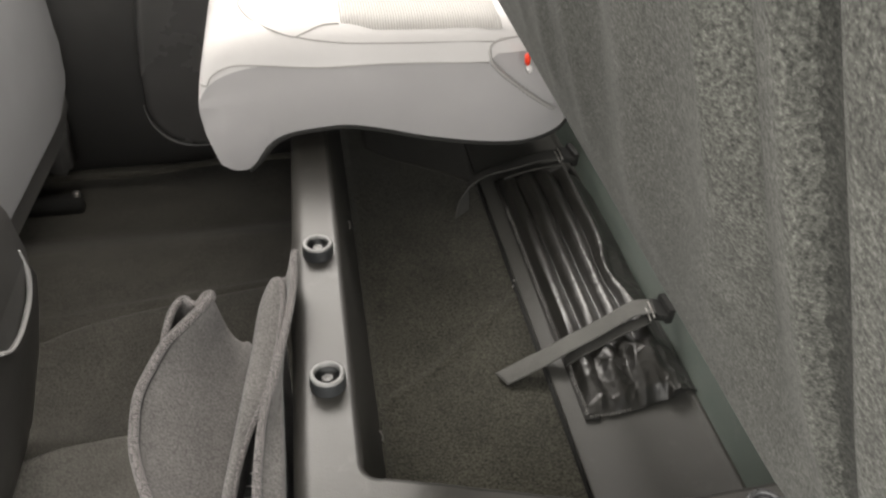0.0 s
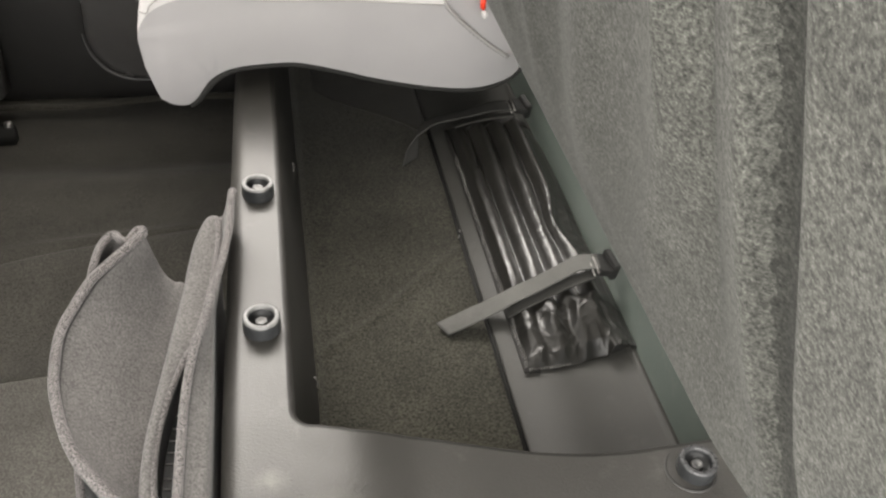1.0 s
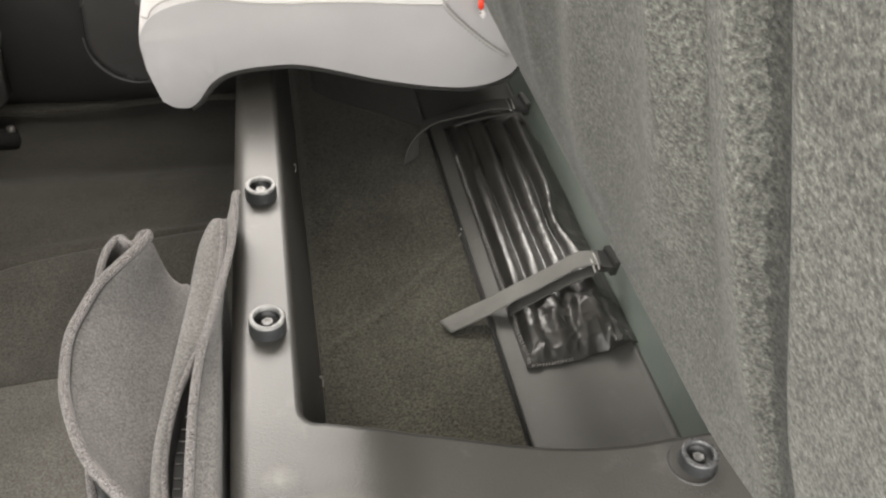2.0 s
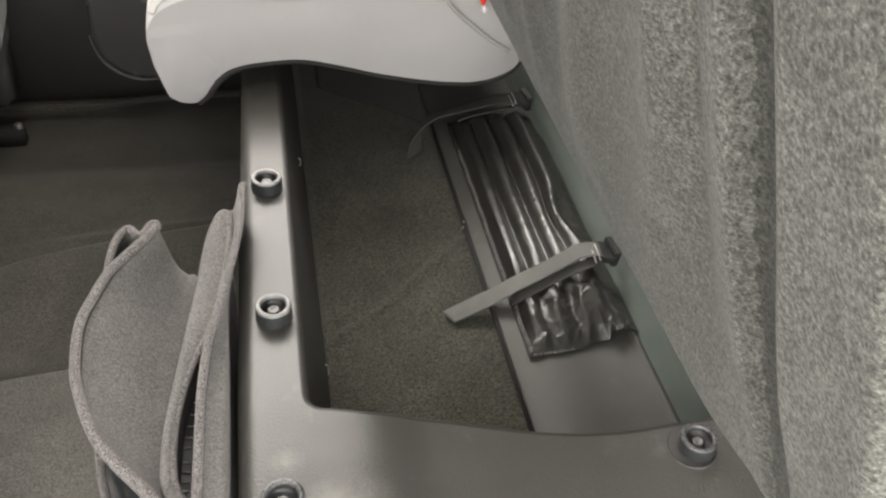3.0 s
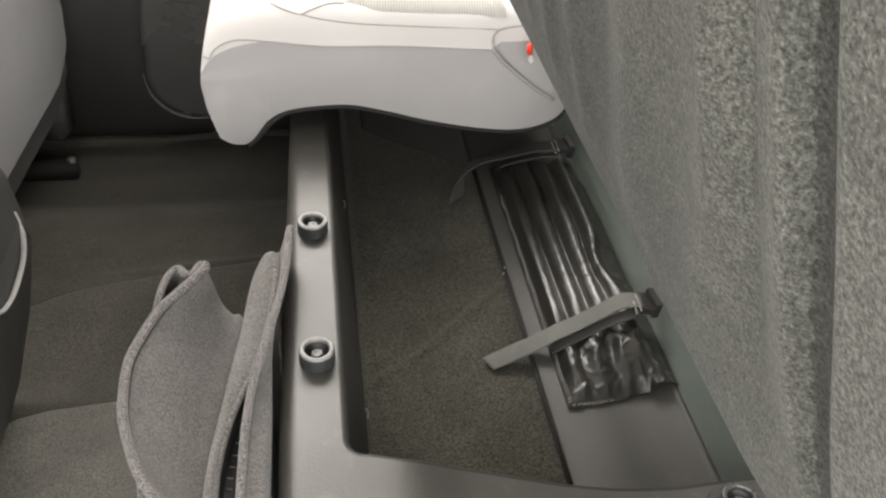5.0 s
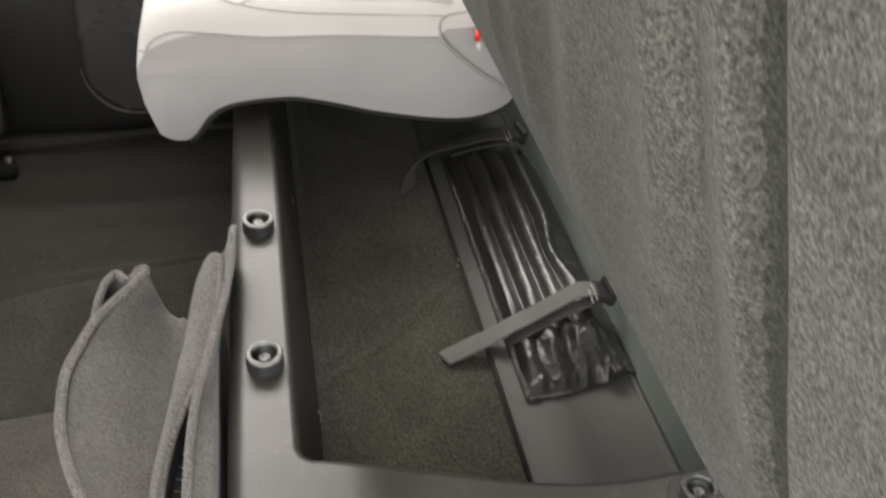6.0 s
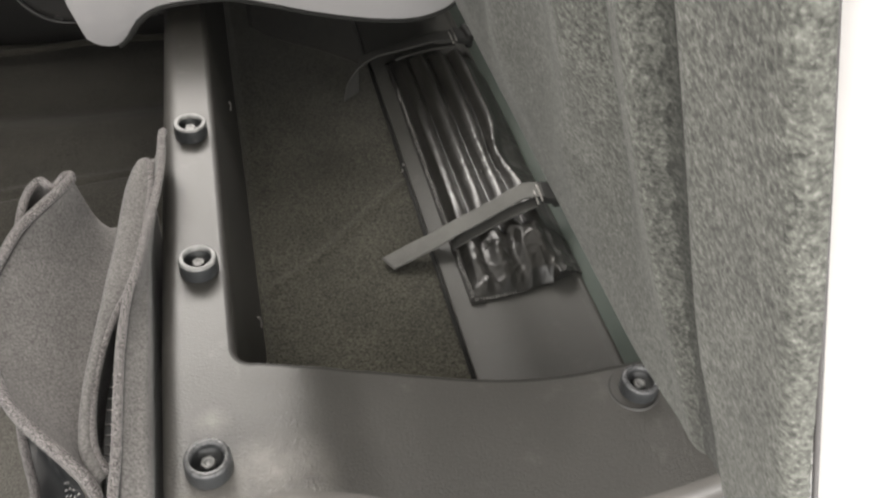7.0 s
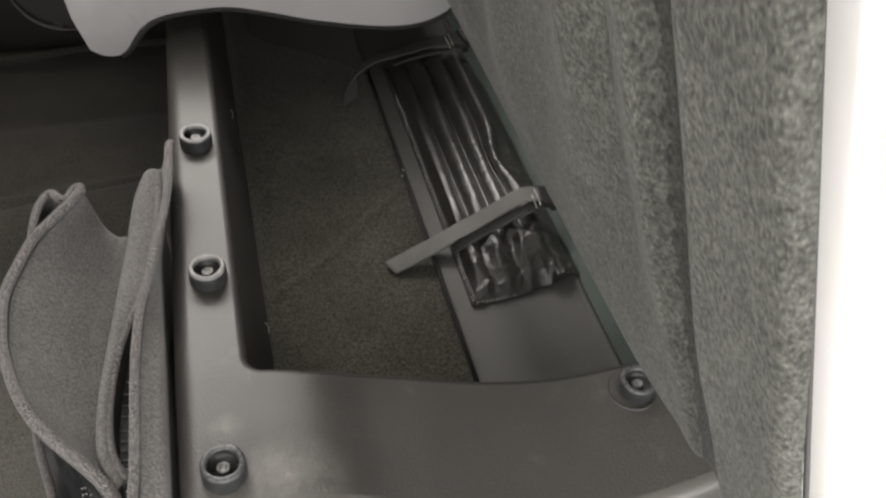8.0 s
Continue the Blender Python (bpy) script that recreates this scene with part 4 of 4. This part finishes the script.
part("carpet_face", ruled([drop(EDGE_A, 0, -0.003), UPPER_A, LOWER_A, VALLEY, drop(VALLEY, 0.010, -0.06), drop(VALLEY, 0.010, -0.20)], 70, 40, 0.005), M_MAT, mat_a)
part("binding", tube(curve(EDGE_A, 120), 0.0043, 10), M_BIND, mat_a, "thick grey bound edge")
binding_groove(mat_a, EDGE_A, UPPER_A, 0.0055, 0.0)
part("binding", tube(curve(LOOP_A, 70), 0.0038, 10), M_BIND, mat_a, "curled grey bound corner")
part("curled_corner", ruled([LOOP_A[1:9], [(x - 0.004, y - 0.004, z - 0.03) for x, y, z in LOOP_A[1:9]], [(-0.12, 0.75, 0.24), (-0.13, 0.72, 0.24), (-0.14, 0.68, 0.24)]], 40, 8), M_MAT, mat_a)
LOW_A = [(-0.161, 0.60, 0.205), (-0.156, 0.569, 0.2), (-0.150, 0.546, 0.2), (-0.142, 0.516, 0.2), (-0.134, 0.47, 0.198), (-0.13, 0.40, 0.195)]
UNDER_A = [(-0.157, 0.60, 0.285), (-0.15, 0.565, 0.28), (-0.135, 0.535, 0.275), (-0.110, 0.50, 0.265), (-0.090, 0.465, 0.255), (-0.08, 0.40, 0.24)]
part("underside", ruled([LOW_A, [tuple((Vector(a) + Vector(b)) / 2 + Vector((0.012, 0, -0.03))) for a, b in zip(LOW_A, UNDER_A)], UNDER_A], 40, 14), M_RUBBER, mat_a, "black nubbed rubber underside")
part("binding", tube(curve(drop(LOW_A, 0, 0.002), 60), 0.0036, 10), M_BIND, mat_a)
part("skirt", ruled([LOW_A, drop(LOW_A, 0.004, -0.1), drop(LOW_A, 0.0, -0.2)], 30, 8, 0.004), M_MAT, mat_a)
tagged(part("nubs", nubs([(-0.128, 0.545, 0.194), (-0.1195, 0.50, 0.2005), (-0.112, 0.45, 0.198)], [(-0.108, 0.515, 0.238), (-0.1005, 0.485, 0.240), (-0.092, 0.45, 0.238)], 12, 4, 0.0022, (0.002, -0.001, 0.003)), M_NUB, mat_a, "pale moulded nubs"), kind="stuff")

EDGE_C = [(-0.022, 0.796, 0.336), (-0.0235, 0.785, 0.339), (-0.025, 0.748, 0.335), (-0.030, 0.709, 0.332), (-0.038, 0.665, 0.330), (-0.045, 0.628, 0.327), (-0.053, 0.597, 0.324), (-0.0575, 0.555, 0.321), (-0.059, 0.513, 0.318), (-0.060, 0.46, 0.314), (-0.062, 0.42, 0.311), (-0.062, 0.36, 0.305)]
SHOULDER_C = [(-0.0395, 0.796, 0.295), (-0.0395, 0.74, 0.295), (-0.040, 0.69, 0.296), (-0.040, 0.64, 0.298), (-0.0395, 0.59, 0.299), (-0.0395, 0.54, 0.298), (-0.0395, 0.46, 0.295), (-0.0395, 0.36, 0.29)]
mat_c = thing("floor_mat", "grey carpet floor mat folded upright against the plastic rail", "floor mat", "floor mats")
part("carpet_face", ruled([drop(EDGE_C, 0, -0.002), [(x * 0.5 + a.x * 0.5, y * 0.5 + a.y * 0.5, z + 0.010) for (x, y, z), a in zip(SHOULDER_C, curve(EDGE_C, 8))], SHOULDER_C, drop(SHOULDER_C, -0.003, -0.06), drop(SHOULDER_C, -0.004, -0.285)], 60, 26, 0.004), M_MAT, mat_c)
part("binding", tube(curve(EDGE_C, 130), 0.0037, 10), M_BIND, mat_c, "thick grey bound edge")
binding_groove(mat_c, EDGE_C, SHOULDER_C, 0.0050, -0.0008)
LEFT_B = [(-0.044, 0.782, 0.310), (-0.048, 0.779, 0.312), (-0.056, 0.757, 0.309), (-0.061, 0.726, 0.306), (-0.065, 0.689, 0.304), (-0.073, 0.633, 0.301), (-0.080, 0.583, 0.298), (-0.086, 0.538, 0.295), (-0.088, 0.502, 0.291), (-0.086, 0.48, 0.288), (-0.076, 0.455, 0.284)]
RIGHT_B = [(-0.044, 0.782, 0.312), (-0.039, 0.774, 0.314), (-0.038, 0.747, 0.311), (-0.042, 0.700, 0.308), (-0.049, 0.657, 0.305), (-0.058, 0.622, 0.302), (-0.0675, 0.600, 0.299), (-0.0765, 0.568, 0.296), (-0.0825, 0.527, 0.291), (-0.081, 0.488, 0.287), (-0.071, 0.464, 0.284)]
part("folded_flap", ruled([RIGHT_B, [tuple((Vector(a) + Vector(b)) / 2 + Vector((0, 0, 0.003))) for a, b in zip(LEFT_B, RIGHT_B)], LEFT_B, drop(LEFT_B, 0.0, -0.012), drop(LEFT_B, -0.003, -0.12), drop(LEFT_B, -0.004, -0.27)], 60, 24, 0.003), M_MAT, mat_c)
part("binding", tube(curve(drop(RIGHT_B, 0.0012, 0.0025), 120), 0.0032, 10), M_BIND, mat_c, "grey bound edge of the folded flap")
GAP_L = [(-0.060, 0.63, 0.27), (-0.076, 0.57, 0.262), (-0.080, 0.52, 0.258), (-0.078, 0.48, 0.255), (-0.072, 0.44, 0.25)]
GAP_R = [(-0.052, 0.63, 0.285), (-0.056, 0.57, 0.285), (-0.058, 0.52, 0.283), (-0.060, 0.48, 0.28), (-0.061, 0.44, 0.275)]
part("underside", ruled([GAP_L, [tuple((Vector(a) + Vector(b)) / 2 + Vector((0, 0, -0.012))) for a, b in zip(GAP_L, GAP_R)], GAP_R], 30, 10), M_RUBBER, mat_c, "black nubbed rubber underside")
tagged(part("nubs", nubs(drop(GAP_L, 0.0, 0.0), drop(GAP_L, 0.007, -0.002), 18, 1, 0.0028, (0.0, 0, 0.0012)), M_NUB, mat_c, "pale moulded nubs"), kind="stuff")

# ---- front seats ----
far_seat = thing("front_seat", "grey front seat with dark plastic base, seen from behind", "car seat", "front seats")
BACK_LINE = [(0.10, 0.143), (0.20, 0.160), (0.29, 0.174), (0.33, 0.183), (0.360, 0.195), (0.383, 0.212), (0.395, 0.232), (0.397, 0.255), (0.389, 0.280), (0.385, 0.310), (0.389, 0.36), (0.40, 0.60)]
BACK_AT = pose(-0.45, 1.10, 0, 0, 0, math.degrees(math.atan2(0.50, 0.08)))


def facing_slab(outline, front, back, bevel):
    """A slab with the given outline (along the seat, up), lying between two depths behind its face."""
    bm = extrude_y(outline, front, back)
    bmesh.ops.bevel(bm, geom=[e for e in bm.edges if all(abs(v.co.y - front) < 1e-4 for v in e.verts)], offset=bevel, segments=4, affect="EDGES")
    return bm


part("seat_back", facing_slab([(-0.12, 0.115), *BACK_LINE, (0.40, 0.95), (-0.12, 0.95)], 0.0, 0.24, 0.007), M_SEAT2, far_seat, "", False).matrix_basis = BACK_AT
TRIM_LINE = [(w, z - 0.004) for w, z in BACK_LINE[:7]]
part("lower_trim", facing_slab([(-0.10, 0.07), (0.0, 0.085), *[(w + 0.004, z - 0.046) for w, z in TRIM_LINE[:5]], (0.40, 0.17), *reversed([(w, z + 0.02) for w, z in TRIM_LINE]), (-0.10, 0.13)], 0.012, 0.20, 0.006), M_SHELL, far_seat, "dark plastic lower trim", False).matrix_basis = BACK_AT
part("recliner_cover", block((0.335, 0.015, 0.065), (0.392, 0.06, 0.200), 0.010, 3), M_SHELL, far_seat, "dark plastic recliner cover").matrix_basis = BACK_AT
part("base", block((-0.95, 1.12, 0.06), (-0.47, 1.56, 0.13), 0.015), M_DARK, far_seat)
for y in (1.16, 1.432):
    slide = part("floor_slide", block((-0.90, y - 0.013, -0.002), (-0.402, y + 0.013, 0.030), 0.003), M_BLACK, far_seat, "black steel floor slide")
    part("bolt_head", lathe([(0.0, 0.010), (0.005, 0.010), (0.007, 0.008), (0.007, 0.0)], 6), M_STEEL, slide).matrix_basis = pose(-0.410, y, 0.028)

near_seat = thing("front_seat", "dark backed front seat with a pale curved trim line", "car seat", "front seats")
part("seat_back", block((-0.60, 0.38, 0.145), (-0.318, 0.905, 0.95), 0.075, 6), M_SHELL, near_seat)
LOWER_BACK = [(-0.60, 0.0), (-0.385, 0.0), (-0.368, 0.043), (-0.35, 0.10), (-0.33, 0.16), (-0.316, 0.215), (-0.305, 0.267), (-0.3, 0.31), (-0.306, 0.36), (-0.33, 0.42), (-0.60, 0.45)]
bm = extrude_y(LOWER_BACK, 0.44, 0.892)
bmesh.ops.bevel(bm, geom=[e for e in bm.edges if all(abs(v.co.y - 0.892) < 1e-4 for v in e.verts)], offset=0.018, segments=4, affect="EDGES")
part("lower_back", bm, M_DARK, near_seat, "dark plastic lower back")
part("base", block((-0.95, 0.42, -0.002), (-0.45, 0.86, 0.16), 0.02), M_DARK, near_seat)
trim = tube(curve([(-0.3000, 0.856, 0.325), (-0.2995, 0.858, 0.305), (-0.2995, 0.852, 0.286), (-0.301, 0.836, 0.271), (-0.302, 0.80, 0.264), (-0.302, 0.766, 0.271), (-0.300, 0.737, 0.292)], 50), 0.0030, 8, 0.7, lambda t: 0.5 + 0.5 * smooth01(t / 0.3))
part("trim_line", trim, M_TRIM, near_seat, "thin grey piping line")

# flat mat under the rolled ones, its far edge curving towards the front seat
MAT_EDGE = [(-0.80, 0.60), (-0.50, 0.74), (-0.407, 0.838), (-0.373, 0.863), (-0.335, 0.875), (-0.281, 0.881), (-0.20, 0.886), (-0.12, 0.888), (-0.045, 0.889)]


def mat_far(x):
    return float(np.interp(x, [p[0] for p in MAT_EDGE], [p[1] for p in MAT_EDGE]))


def flat_mat(u, v):
    x = -0.75 + 0.70 * u
    far = mat_far(x)
    drop_edge = 0.010 * (1 - math.sqrt(max(0.0, 1 - max(0.0, (v - 0.98) / 0.02) ** 2)))
    return (x, 0.26 + (far - 0.26) * v, 0.013 - drop_edge + 0.003 * smooth01((v - 0.955) / 0.02) + 0.002 * noise.noise((x * 8, v * 6, 2.2)))


flat = thing("floor_mat", "grey carpet floor mat lying flat in the footwell", "floor mat", "floor mats")
part("carpet_face", sheet(flat_mat, steps(0, 1, 60), steps(0, 0.97, 40) + steps(0.975, 1, 12)), M_FLAT, flat)

# heel step in the cab carpet, added as a separate flat sheet
HEEL_EDGE = smooth_through([(-0.80, 0.87), (-0.55, 0.975), (-0.43, 1.012), (-0.38, 1.025), (-0.33, 1.044), (-0.233, 1.066), (-0.12, 1.088), (-0.045, 1.10)])


def heel_step(u, v):
    x = -0.75 + 0.70 * u
    y = 0.80 + (HEEL_EDGE(x) - 0.80) * v
    turn = 0.006 * (1 - math.sqrt(max(0.0, 1 - max(0.0, (v - 0.95) / 0.05) ** 2)))
    return (x, y, hump(y) + 0.0095 - turn + 0.002 * noise.noise((x * 7, y * 7, 5.1)))


heel = thing("floor_mat", "worn dark carpet sheet standing in for the floor's heel step", "floor mat", "floor mats")
part("carpet_face", sheet(heel_step, steps(0, 1, 60), steps(0, 0.94, 30) + steps(0.95, 1, 10)), M_HEEL, heel)

# ---- far door ----
door = tagged(part("door_panel", block((-1.2, 1.565, 0.0), (0.5, 1.60, 0.78), 0.008), M_SHELL), "dark plastic lower door panel", "door", kind="structure")


def pocket_outline():
    pts = [(0.32, 0.085), (0.0, 0.085), (-0.15, 0.083)]
    pts += [(-0.195 - 0.082 * math.sin(a), 0.167 - 0.084 * math.cos(a)) for a in steps(0, math.pi / 2, 10)]
    return pts + [(-0.272, 0.26), (-0.258, 0.36), (-0.25, 0.6), (0.32, 0.6)]


POCKET = pocket_outline()
RINGS = [(1.0, 1.563), (1.0, 1.515), (0.998, 1.497), (0.990, 1.484), (0.975, 1.477), (0.95, 1.4745), (0.6, 1.472), (0.0, 1.471)]


def pocket_skin(k, i):
    """The bulging pocket: rings that close over its face."""
    size, y = RINGS[k]
    x, z = POCKET[i % len(POCKET)]
    return (0.05 + (x - 0.05) * size, y, 0.34 + (z - 0.34) * size)


pocket = part("door_pocket", sheet(pocket_skin, list(range(len(RINGS))), list(range(len(POCKET) + 1))), M_POCKET, door, "bulging dark door pocket")
# paler tube added for the highlight on the pocket's rounded edge
part("rim", tube(curve([(x, 1.484, z) for x, z in POCKET[2:13]], 60), 0.004, 8, 1.0, lambda t: 0.35 + 0.65 * math.sin(math.pi * min(1.0, t * 1.1))), M_SHELL, pocket, "paler strip for the highlight on the rounded edge")
sill = tagged(part("trim_sill", sheet(lambda x, a: (x, 1.506 + 0.008 * math.cos(a), 0.020 + 0.014 * smooth01((x + 0.33) / 0.2) + 0.007 * math.sin(a)), steps(-1.2, 0.02, 60), steps(-0.4, math.pi, 9)), M_CARPET), "rolled carpet edge along the far door sill", "trim", kind="structure")
